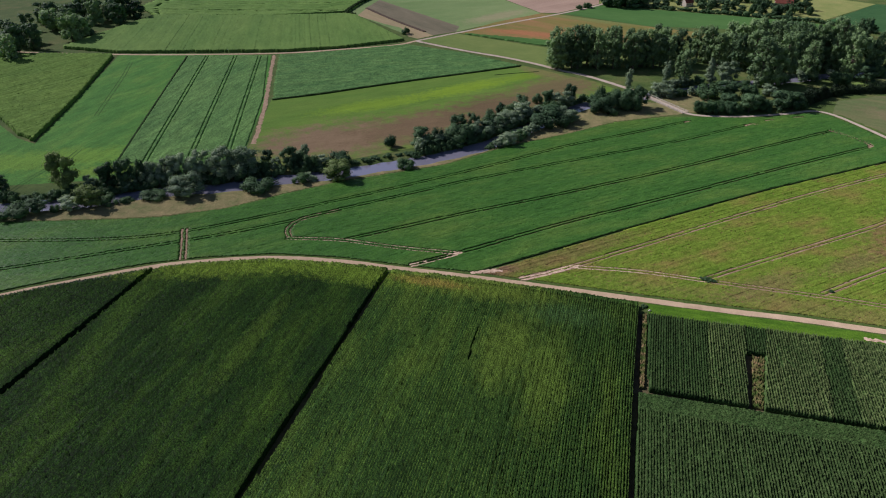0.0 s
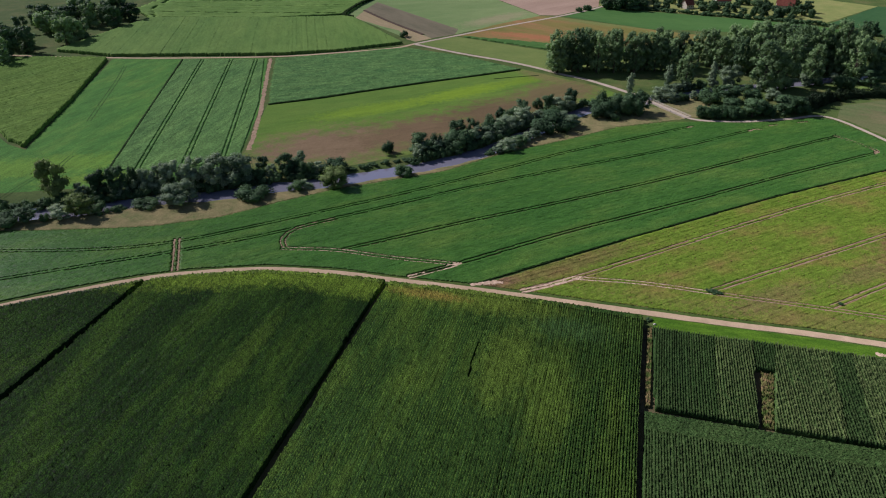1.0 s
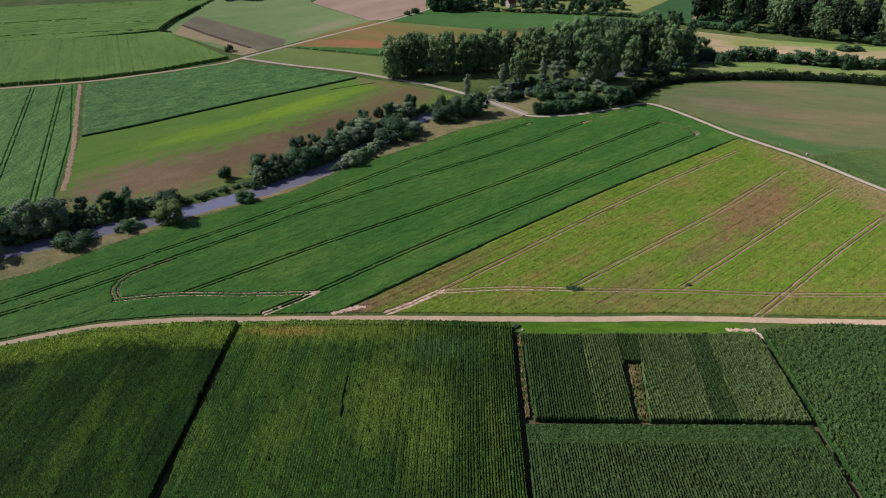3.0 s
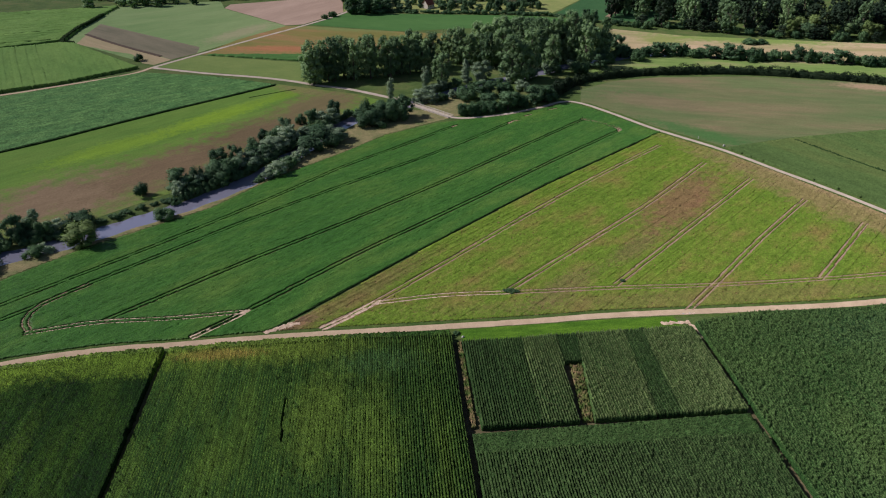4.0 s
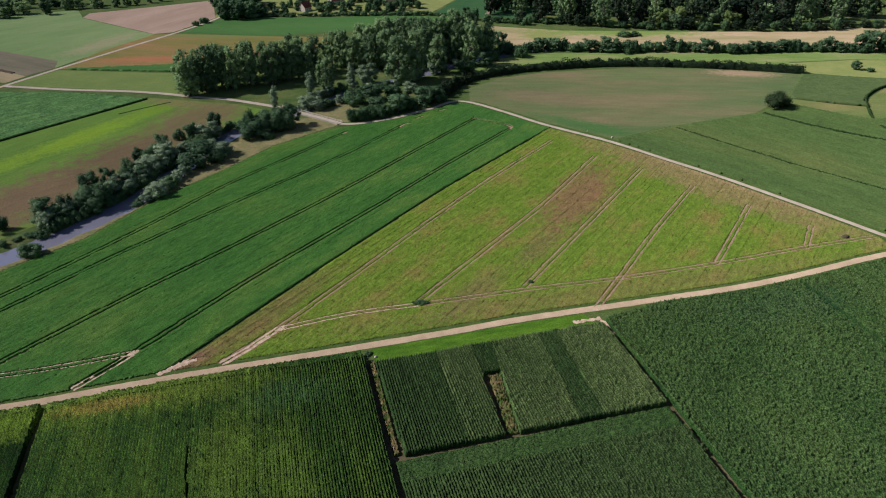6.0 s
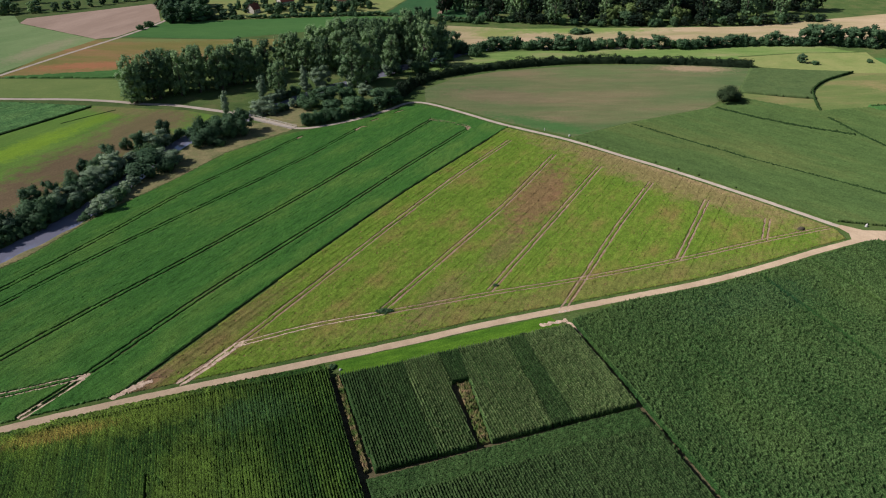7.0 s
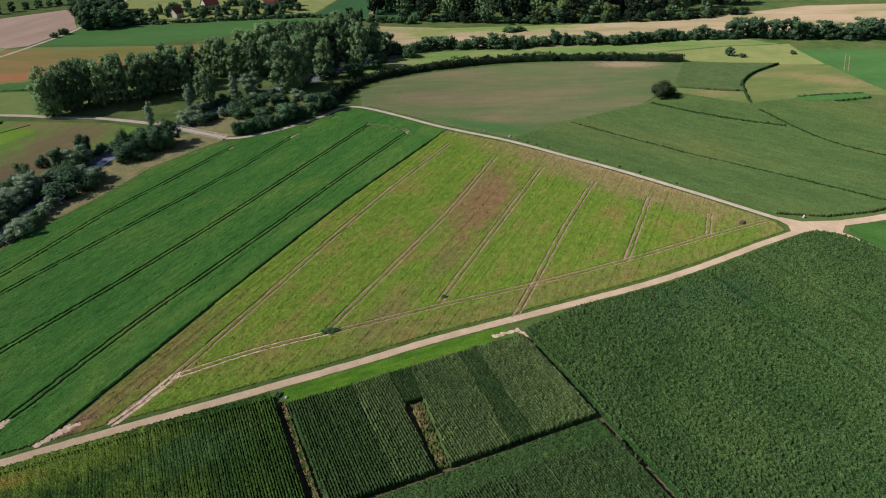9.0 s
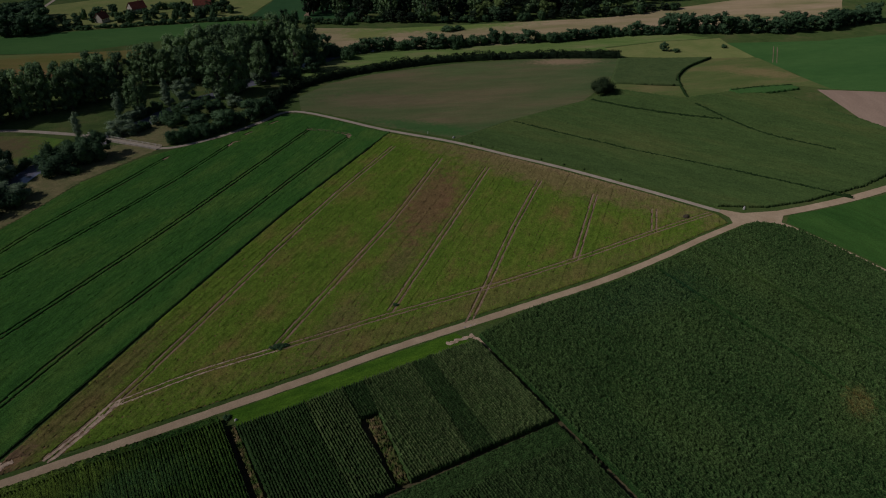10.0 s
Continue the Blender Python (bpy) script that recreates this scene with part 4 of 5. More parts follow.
def crown_mesh(name, kind, height, radius, count, leaf, material, seed):
    """Clumps of leaves round the masses, with a dense core in each."""
    rng = np.random.default_rng(seed)
    lobes = np.array(lobes_for(kind, rng))
    pick = rng.integers(0, len(lobes), count)
    d = rng.normal(size=(count, 3))
    d /= np.linalg.norm(d, axis=1)[:, None]
    d[:, 2] = np.abs(d[:, 2]) * np.where(rng.random(count) < 0.72, 1, -1)
    reach = rng.uniform(0.7, 1.18, count)[:, None]
    c = lobes[pick]
    at = np.stack([c[:, 0] * radius, c[:, 1] * radius, c[:, 2] * height], 1)
    size = np.stack([c[:, 3] * radius, c[:, 3] * radius, c[:, 4] * height], 1)
    at = at + d * size * reach
    at[:, 2] = np.maximum(at[:, 2], leaf * 0.3)
    n = d + rng.normal(0, 0.38, d.shape) + np.array([0, 0, 0.25])
    n /= np.linalg.norm(n, axis=1)[:, None]
    t = np.cross(n, rng.normal(size=n.shape))
    t /= np.linalg.norm(t, axis=1)[:, None]
    b = np.cross(n, t)
    s = leaf * rng.uniform(0.6, 1.35, count)[:, None] / 2
    bend = n * s * 0.35
    v = np.stack([at - t * s * 1.2 - bend, at + t * s * 1.1 - b * s * 0.4, at + b * s * 1.25 - bend], 1).reshape(-1, 3)
    q = np.arange(3 * count).reshape(-1, 3)
    # Cores: small rough spheres of quads.
    cv, cq, core_n = [], [], []
    base = len(v)
    for x, y, z, r, rz in lobes[:48]:
        rows, cols = 3, 5
        ring = []
        for i in range(rows + 1):
            th = math.pi * (0.04 + 0.92 * i / rows)
            for j in range(cols):
                ph = 2 * math.pi * j / cols
                k = 0.72 * rng.uniform(0.85, 1.1)
                ring.append((x * radius + r * radius * k * math.sin(th) * math.cos(ph), y * radius + r * radius * k * math.sin(th) * math.sin(ph), max(0.05, z * height + rz * height * k * math.cos(th))))
        for i in range(rows):
            for j in range(cols):
                a, e = base + len(cv) + i * cols + j, base + len(cv) + i * cols + (j + 1) % cols
                cq += [(a, a + cols, e + cols), (a, e + cols, e)]
        core_n.append(np.array(ring) - np.array([x * radius, y * radius, z * height]))
        cv += ring
    me = tris_mesh(name, np.concatenate([v, np.array(cv)]), np.concatenate([q, np.array(cq)]), material)
    # Leaves of a clump catch the light together: their normals follow the clump.
    heart = np.array([0, 0, height * 0.45])
    out = (at - heart) / np.array([radius, radius, height * 0.5])
    lean = d + 0.55 * out + rng.normal(0, 0.22, d.shape) + np.array([0, 0, 0.12])
    cn = np.concatenate(core_n) if core_n else np.zeros((0, 3))
    nn = np.concatenate([np.repeat(lean, 3, 0), cn])
    soft_normals(me, nn)
    return me


def tube(bm, a, b, ra, rb, n=7):
    a, b = Vector(a), Vector(b)
    turn = (b - a).to_track_quat("Z", "Y")
    rings = []
    for p, r in ((a, ra), (b, rb)):
        rings.append([bm.verts.new(p + turn @ Vector((r * math.cos(2 * math.pi * k / n), r * math.sin(2 * math.pi * k / n), 0))) for k in range(n)])
    for k in range(n):
        bm.faces.new((rings[0][k], rings[0][(k + 1) % n], rings[1][(k + 1) % n], rings[1][k]))


def trunk_mesh(name, kind, height, radius, seed):
    rng = random.Random(seed)
    bm = bmesh.new()
    if kind == "bush":
        for k in range(5):
            a = 2 * math.pi * k / 5
            tube(bm, (0.2 * math.cos(a), 0.2 * math.sin(a), -0.1), (radius * 0.45 * math.cos(a), radius * 0.45 * math.sin(a), height * 0.5), 0.08, 0.03, 5)
    else:
        r = 0.02 * height + 0.05
        top = 0.55 if kind == "broad" else 0.8
        tube(bm, (0, 0, -0.15), (0, 0, height * 0.12), r * 1.25, r)
        tube(bm, (0, 0, height * 0.12), (rng.uniform(-0.1, 0.1), rng.uniform(-0.1, 0.1), height * top), r, r * 0.3)
        for k in range(7):
            a, z = rng.uniform(0, 2 * math.pi), height * rng.uniform(0.22, top - 0.08)
            reach = radius * rng.uniform(0.45, 0.75)
            tube(bm, (0, 0, z), (reach * math.cos(a), reach * math.sin(a), z + height * rng.uniform(0.1, 0.2)), r * 0.4, r * 0.1, 5)
    return bm_mesh(name, bm, BARK, True)


KINDS = {
    "poplar": ("poplar_tree", "poplar", 29, 8.5, 3700, 0.74, LEAF_POPLAR, "tall green poplar with dense uneven crown", "tree"),
    "slim": ("slim_poplar", "slim", 16, 3, 1300, 0.6, LEAF_WILLOW, "slender upright pale green poplar", "tree"),
    "broad": ("tree", "broad", 12, 5.5, 3000, 0.48, LEAF_BROAD, "dark green round-crowned deciduous tree", "tree"),
    "willow": ("willow_tree", "broad", 12, 6, 2900, 0.48, LEAF_WILLOW, "grey-green willow beside the river", "tree"),
    "bush": ("bush", "bush", 7, 5, 2200, 0.42, LEAF_BUSH, "low spreading green bush", "bush"),
    "round": ("tree", "bush", 10, 6, 3400, 0.48, LEAF_BROAD, "dark green round tree leafed down to the grass", "tree"),
    "dark_round": ("tree", "bush", 10, 6, 7000, 0.32, LEAF_DARK, "dark round tree leafed down to the grass", "tree"),
    "hedge_bush": ("bush", "bush", 7, 6, 900, 0.8, LEAF_HEDGE, "dark bush grown out of the hedge", "bush"),
    "far_poplar": ("poplar_tree", "poplar", 29, 9, 1000, 1.35, LEAF_POPLAR, "tall green tree at the far wood's edge", "tree"),
    "far_broad": ("tree", "broad", 14, 7, 1000, 1.1, LEAF_BROAD, "dark green round-crowned deciduous tree", "tree"),
    "far_light": ("tree", "broad", 14, 7, 1000, 1.1, LEAF_POPLAR, "pale green deciduous tree at the valley's edge", "tree"),
    "lime": ("tree", "broad", 12, 6, 2900, 0.48, LEAF_LIME, "yellow-green round-crowned deciduous tree", "tree"),
    "far_dark": ("tree", "poplar", 29, 9, 1000, 1.35, LEAF_PINE, "tall deep green tree of the far wood", "tree"),
    "far_bush": ("bush", "bush", 7, 6, 800, 0.9, LEAF_BUSH, "low spreading green bush", "bush"),
}
MODELS = {}
for key, (name, form, h, r, count, leaf, material, label, category) in KINDS.items():
    MODELS[key] = []
    for v in range(3):
        trunk = trunk_mesh("trunk", form, h, r, 10 * v + len(key))
        crown = crown_mesh("crown", form, h, r, count, leaf, material, 100 * v + len(key) + h)
        MODELS[key].append((trunk, crown))
placed = random.Random(7)


def plant(key, x, y, height, radius, group="", label=""):
    """A tree of its own: trunk and crown, turned and sized."""
    name, form, h, r, count, leaf, material, said, category = KINDS[key]
    root = new(name)
    root.empty_display_size = 0.5
    trunk, crown = MODELS[key][placed.randrange(3)]
    z = min(0.0, float(bank_height(np.array(x * K), np.array(y * K))))
    part("trunk", trunk, root)
    part("crown", crown, root)
    x, y, height, radius = x * K, y * K, height * K, radius * K
    k = radius / r
    root.matrix_world = pose(x, y, z, 0, 0, placed.uniform(0, 360)) @ Matrix.Diagonal((k * placed.uniform(0.92, 1.1), k * placed.uniform(0.92, 1.1), height / h, 1))
    return tagged(root, label or said, category, group)


SHORT = {"g": "lime", "p": "poplar", "l": "slim", "b": "broad", "w": "willow", "u": "bush"}
RIVER_WEST = [
    ("g", -128, 218, 15, 4.2), ("b", -114, 219, 10.8, 2.8), ("b", -108, 220, 12, 3), ("b", -105, 224, 12, 2.2), ("w", -101, 224, 9.4, 3.3), ("w", -95, 225, 11, 3.6), ("w", -89, 226, 11.5, 3.8),
    ("w", -84, 227, 11.8, 3.9), ("w", -77, 228, 12.6, 4.1), ("w", -71, 231, 12, 5.6), ("b", -65, 241, 6, 2.1), ("b", -129, 201, 5.4, 3), ("u", -124, 202, 3.4, 1.8), ("w", -120, 204, 4.8, 2.9),
    ("g", -114, 205, 7.8, 3.8), ("u", -109, 208, 4.4, 3.1), ("u", -104, 210, 2.9, 2.4), ("u", -95, 212, 3.3, 4.3), ("w", -86, 215, 8.4, 4.7)]
RIVER_MID = [
    ("u", -136, 197, 5.1, 5.2), ("b", -149, 216, 7.2, 2.8), ("b", -56, 238, 8.9, 2.6), ("w", -52, 244, 7.3, 2.5), ("u", -52, 236, 5, 4.1), ("u", -39, 242, 5.1, 5.4), ("g", -37, 229, 7.5, 4.6),
    ("u", -50, 225, 4.2, 3.1), ("w", -47, 227.5, 4.3, 2.2), ("u", -63, 219, 5.2, 6.2), ("b", -21, 259, 5.8, 2.4), ("u", -13, 237.5, 5, 3.3), ("b", -8, 259, 8.5, 3.9), ("b", -3, 261, 9, 2.8),
    ("b", 4, 264, 10, 5.1), ("u", 9, 266, 6.2, 4.3), ("b", 6, 274, 9.1, 3.2), ("b", 12, 275, 9.1, 2.5)]
RIVER_EAST = [
    ("b", 20, 288, 7.2, 2.7), ("b", 25, 296, 6.3, 2.2), ("w", 15, 271, 7, 4.4), ("u", 21, 278, 7.6, 4.5), ("w", 26, 284, 7.3, 4.6), ("w", 31, 290, 8.3, 4.7), ("b", 33, 297, 9.8, 3.1),
    ("b", 29, 294, 8.5, 3.1), ("w", 25, 262, 5.6, 3.3), ("u", 30, 268, 5.4, 3.4), ("b", 45, 284, 10, 6.6), ("w", 52, 290, 6.8, 4.4), ("b", 43, 315, 5.5, 2.1), ("b", 47, 310, 8.6, 2.5),
    ("w", 53, 308, 9, 4.5), ("b", 58, 317, 9.2, 2.6), ("b", 70, 308, 12.3, 2.7), ("b", 70, 303, 8.7, 5.6), ("b", 77, 307, 10.8, 5)]
BRIDGE_GROVE = [
    ("b", 83, 306, 11.5, 5), ("b", 88, 309, 10.3, 3.3), ("l", 88, 331, 11.9, 1.9), ("w", 103, 326, 8.6, 5), ("u", 114, 301.5, 7.4, 4.2), ("u", 120, 301.5, 7.9, 4.2), ("u", 127, 301, 7.2, 4.2),
    ("b", 135, 302, 9.2, 4.5), ("u", 142, 304.5, 8.7, 4.2), ("b", 150, 305, 9.2, 4.2), ("b", 156, 306, 8.5, 3.7), ("u", 160, 307.5, 7.7, 3.5), ("u", 123, 321, 7.7, 5.2), ("b", 133, 324, 8.6, 4.7),
    ("u", 144, 326, 7.6, 4.8), ("w", 154, 326, 6.2, 3.2), ("b", 128, 309, 7, 4), ("u", 140, 313, 6, 4)]
WOOD_FRONT = [
    ("l", 110, 345, 11.7, 2.2), ("p", 119, 346, 17.4, 5.2), ("l", 133, 350, 12.1, 2.2), ("w", 143, 352, 11.1, 4.9), ("p", 156, 343, 22.4, 8.3), ("p", 167, 345, 24, 6.7), ("p", 60, 374, 21.7, 7),
    ("p", 71, 374, 22.7, 6.4), ("p", 81, 374, 21, 5.2), ("p", 90, 374, 22.2, 5.8), ("p", 100, 376, 20.5, 5.6), ("p", 108, 378, 20.6, 5.9), ("p", 116, 378, 18.2, 5.3), ("p", 128, 384, 19.7, 6.6),
    ("p", 145, 387, 17.6, 5.2), ("p", 156, 383, 20.9, 6.9), ("p", 166, 382, 22.6, 7.5), ("p", 178, 382, 21.5, 7.5)]
WOOD_EAST = [
    ("p", 189, 375, 21.7, 6.5), ("p", 196, 372, 23.3, 6.4), ("p", 206, 370, 25.8, 7.1), ("p", 218, 374, 24.7, 5.7), ("b", 228, 374, 16.3, 5.2), ("p", 180, 365, 24, 7), ("p", 206, 356, 20, 6),
    ("b", 239, 370, 11, 4.1), ("u", 223, 360, 9.2, 4.6), ("u", 241, 357, 8.7, 4.7), ("b", 212, 349, 9, 5), ("p", 216, 384, 20, 6.2), ("b", 244, 383, 10, 4), ("u", 196, 346, 9, 5.5),
    ("p", 190, 388, 20, 7), ("p", 172, 394, 21, 7), ("p", 66, 384, 20, 5.6), ("p", 78, 384, 21, 5.4), ("p", 92, 385, 20, 5.4), ("p", 140, 392, 19, 6)]
for rows, group in ((RIVER_WEST, "trees along the river"), (RIVER_MID, "trees along the river"), (RIVER_EAST, "trees along the river"), (BRIDGE_GROVE, "trees by the bridge"),
                    (WOOD_FRONT, "poplar wood"), (WOOD_EAST, "poplar wood")):
    for k, x, y, h, r in rows:
        key = SHORT[k] if k != "b" or (x + y) % 5 < 2.5 else "round"
        plant(key, x, y, h * (0.95 if k in "bwg" else 1.1 if k == "p" and x > 150 else 1), r * (1.4 if k in "bwg" and y < 330 else 1.2), group)
plant("dark_round", 286, 221, 9.4, 7.4, label="solitary dark round tree in the fields")
plant("round", -24, 456, 5.2, 3.2, label="small round tree beside the field road")
for k, x, y, h, r in (("b", 381, 245, 5, 3.2), ("u", 384, 239, 3.1, 2.8), ("u", 412, 224, 2.8, 2.2), ("u", 107, 544, 5.6, 4), ("u", 100, 538, 4.6, 3)):
    plant(SHORT[k], x, y, h, r, "field bushes")


def along(line, every, jitter, pick, heights, radii, group, seed):
    rng = random.Random(seed)
    c = curve_through(line, every)
    for x, y in c:
        plant(rng.choice(pick), x + rng.uniform(-jitter, jitter), y + rng.uniform(-jitter, jitter), rng.uniform(*heights), rng.uniform(*radii), group)


def scatter(poly, count, pick, heights, radii, group, seed, apart=5.0):
    rng = random.Random(seed)
    p = np.array(poly)
    done = []
    for _ in range(count * 30):
        x, y = rng.uniform(*sorted((p[:, 0].min(), p[:, 0].max()))), rng.uniform(*sorted((p[:, 1].min(), p[:, 1].max())))
        if len(done) < count and inside(poly, np.array(x), np.array(y)) and all(math.hypot(x - a, y - b) > apart for a, b in done):
            done.append((x, y))
            plant(rng.choice(pick), x, y, rng.uniform(*heights), rng.uniform(*radii), group)


along([(-124, 216.5), (-100, 223.5), (-76, 228.5), (-60, 235), (-46, 238.5)], 3.6, 1.2, ["bush", "willow", "bush"], (4, 8), (2.8, 4), "trees along the river", 21)
bank = curve_through(RIVER[3:16], 3.3)
bank = bank + sides(bank) * 4.5
for x, y in bank:
    if not -44 < x < -12:
        plant("far_bush", x + placed.uniform(-0.7, 0.7), y + placed.uniform(-0.7, 0.7), placed.uniform(2.4, 4.6), placed.uniform(2.3, 3.3), "bushes leaning over the water", "dark bush leaning over the river's edge")
along([(-44, 239), (-26, 246), (-10, 254)], 3.6, 0.5, ["bush"], (1.2, 2), (1.8, 2.6), "reeds and low bushes on the bank", 22)
along([(-10, 256), (8, 266), (24, 281), (40, 298), (52, 308)], 3.4, 1.6, ["bush", "willow", "broad"], (4, 8), (3, 4.4), "trees along the river", 23)
along([(18, 258), (24, 262.5), (31, 269.5), (37, 277)], 3, 0.6, ["bush", "willow"], (2.5, 4.5), (2.2, 3), "bushes on the near bank", 29)
along([(112, 303), (130, 303), (150, 307), (163, 312)], 4.5, 1.0, ["bush"], (3, 5.5), (3, 4), "trees by the bridge", 24)
for x, y, h, r in ((161, 341, 21, 7.5), (182, 350, 21, 7)):
    plant("poplar", x, y, h, r, "poplar wood")
along([(106, 322.5), (113, 325.5), (121, 329)], 4, 0.6, ["bush", "willow"], (3, 5), (2.6, 3.4), "bushes on the near bank", 30)
along([(108, 338), (122, 344), (134, 349.5)], 5, 0.8, ["willow", "bush"], (4, 6.5), (3, 4), "trees along the river", 31)
along([(130, 336), (146, 340), (170, 347), (196, 353)], 7, 1.5, ["bush", "willow"], (4, 7), (3.4, 4.6), "trees along the river", 28)
scatter([(58, 372), (118, 370), (130, 384), (120, 398), (64, 396)], 14, ["poplar"], (17, 21), (5.5, 7), "poplar wood", 26, 6)
scatter([(140, 376), (186, 362), (226, 362), (232, 384), (200, 400), (150, 402)], 22, ["poplar"], (18, 23), (6, 7.5), "poplar wood", 27, 6.5)
along([(236, 372), (272, 359), (297, 339), (330, 323), (356, 303), (392, 288), (424, 268)], 5.0, 1.4, ["far_bush", "far_bush", "far_broad"], (5, 9), (4.4, 6.2), "bush row by the straw field", 3)
along([(424, 268), (445, 250), (470, 225), (505, 205), (560, 190)], 5, 3.5, ["far_broad"], (8, 13), (5, 7), "tall tree row", 4)
scatter([(286, 478), (300, 444), (312, 414), (373, 372), (442, 330), (500, 308), (545, 335), (420, 425), (330, 490)], 92, ["far_dark", "far_dark", "far_dark", "far_poplar"], (15, 23), (6.5, 8.5), "far wood", 5, 5.6)
scatter([(362, 379), (408, 349), (416, 354), (372, 387)], 12, ["far_light", "lime"], (9, 13), (4.5, 6), "pale trees before the far wood", 35, 5)
along([(300, 438), (340, 394), (375, 366), (440, 326), (500, 305)], 7, 2, ["far_bush", "far_dark"], (4, 8), (4, 6), "wood edge bushes", 13)
scatter([(-240, 378), (-226, 412), (-217, 450), (-212, 512), (-262, 520), (-275, 400)], 34, ["far_light", "far_poplar", "far_light", "far_broad"], (9, 17), (6, 8.5), "wood at the valley's edge", 6, 8)
scatter([(120, 547), (146, 538), (164, 605), (128, 605)], 26, ["far_broad"], (10, 14), (6, 8), "village trees", 8, 6)
scatter([(150, 552), (178, 534), (246, 500), (262, 512), (270, 560), (160, 590)], 50, ["far_bush", "far_broad", "far_broad"], (4, 9), (3, 5), "village trees", 9, 5)
along([(150, 545), (178, 531), (222, 510), (246, 497), (262, 486)], 4.5, 1.0, ["far_bush"], (2.5, 4.5), (3, 4.4), "village hedge", 10)
along([(272, 470), (283, 445), (296, 428)], 7, 3, ["far_bush", "far_broad"], (4, 8), (3.5, 5), "wood edge bushes", 11)
scatter([(-80, 690), (60, 690), (50, 628), (-60, 632)], 26, ["far_broad", "far_light"], (6, 11), (4.5, 6.5), "distant trees", 12, 8)
scatter([(30, 712), (150, 712), (170, 760), (40, 770)], 26, ["far_broad", "far_poplar"], (10, 16), (6, 8), "distant trees", 14, 8)
along([(38, 645), (62, 638), (88, 644), (116, 650), (140, 656)], 8, 2, ["far_broad", "far_light"], (5, 8), (3, 4.2), "distant trees", 34)
plant("far_bush", 330, 370, 4, 6)
plant("far_bush", 336, 366, 3.4, 5)


def hedge(line, width, height, label, seed):
    """A clipped, uneven hedge in sections: leaf clumps over a dense body."""
    rng = np.random.default_rng(seed)
    whole = curve_through(metres(line), 1.2)
    normals = sides(whole)
    root = tagged(new("hedge"), label, "hedge")
    for start in range(0, len(whole) - 1, 10):
        c, n = whole[start:start + 11], normals[start:start + 11]
        count = len(c) * 44
        k = rng.integers(0, len(c), count)
        a = rng.uniform(0, math.pi, count)
        tall = height * rng.uniform(0.8, 1.15)
        swell = 1 + 0.24 * np.abs(np.sin((k + start) * 0.42)) - 0.12 + 0.15 * np.sin((k + start) * 0.13 + 1) + rng.normal(0, 0.08, count)
        at = np.c_[c[k] + n[k] * (np.cos(a) * width / 2 * swell)[:, None] + rng.normal(0, 0.35, (count, 2)), np.sin(a) ** 0.6 * tall * swell]
        nn = np.c_[n[k] * np.cos(a)[:, None], np.sin(a)] + rng.normal(0, 0.5, (count, 3))
        nn /= np.linalg.norm(nn, axis=1)[:, None]
        t = np.cross(nn, rng.normal(size=nn.shape))
        t /= np.linalg.norm(t, axis=1)[:, None]
        b = np.cross(nn, t)
        s = rng.uniform(0.22, 0.45, count)[:, None]
        v = np.stack([at - t * s, at - b * s, at + t * s, at + b * s], 1).reshape(-1, 3)
        q = np.arange(4 * count).reshape(-1, 4)
        m = len(c)
        body = np.concatenate([np.c_[c + n * (math.cos(x) * width * 0.42), np.full(m, math.sin(x) ** 0.6 * tall * 0.82)] for x in np.linspace(0, math.pi, 6)])
        bq = np.array([(j * m + i, (j + 1) * m + i, (j + 1) * m + i + 1, j * m + i + 1) for j in range(5) for i in range(m - 1)]) + len(v)
        me = quads_mesh("hedge_section", np.concatenate([v, body]), np.concatenate([q, bq]), LEAF_HEDGE)
        lean = np.c_[n[k] * np.cos(a)[:, None], np.sin(a)] + rng.normal(0, 0.3, (count, 3))
        inner = np.concatenate([np.c_[n * math.cos(x), np.full(m, math.sin(x))] for x in np.linspace(0, math.pi, 6)])
        soft_normals(me, np.concatenate([np.repeat(lean, 4, 0), inner]))
        part("hedge_section", me, root)
    return root


hedge([(164, 312), (176, 322), (190, 330), (207, 332), (234, 329), (277, 314), (318, 285.5), (350, 254.5)], 6.4, 5.2, "long dark green hedge along the fallow field", 3)
along([(166, 314.5), (176, 323), (190, 331), (207, 333), (234, 330), (277, 315), (318, 286.5), (349, 256)], 4.6, 1.0, ["hedge_bush"], (3.6, 5.4), (2.8, 4), "bushes in the hedge", 33)

for x, y, h, r in ((165, 313, 8.5, 4), (170, 317.5, 8, 4.2), (177, 322.5, 7.5, 4), (185, 327, 6.5, 3.8)):
    plant("hedge_bush", x, y, h, r, "bushes in the hedge")

# ---- bridge ----
WOOD_GREY = land("weathered pale boards", [(0.3, (0.42, 0.38, 0.32)), (0.7, (0.58, 0.54, 0.46))], 1.0, 0.2)


def box(bm, cx, cy, cz, sx, sy, sz):
    bmesh.ops.create_cube(bm, size=1, matrix=Matrix.Translation((cx, cy, cz)) @ Matrix.Diagonal((sx, sy, sz, 1)))


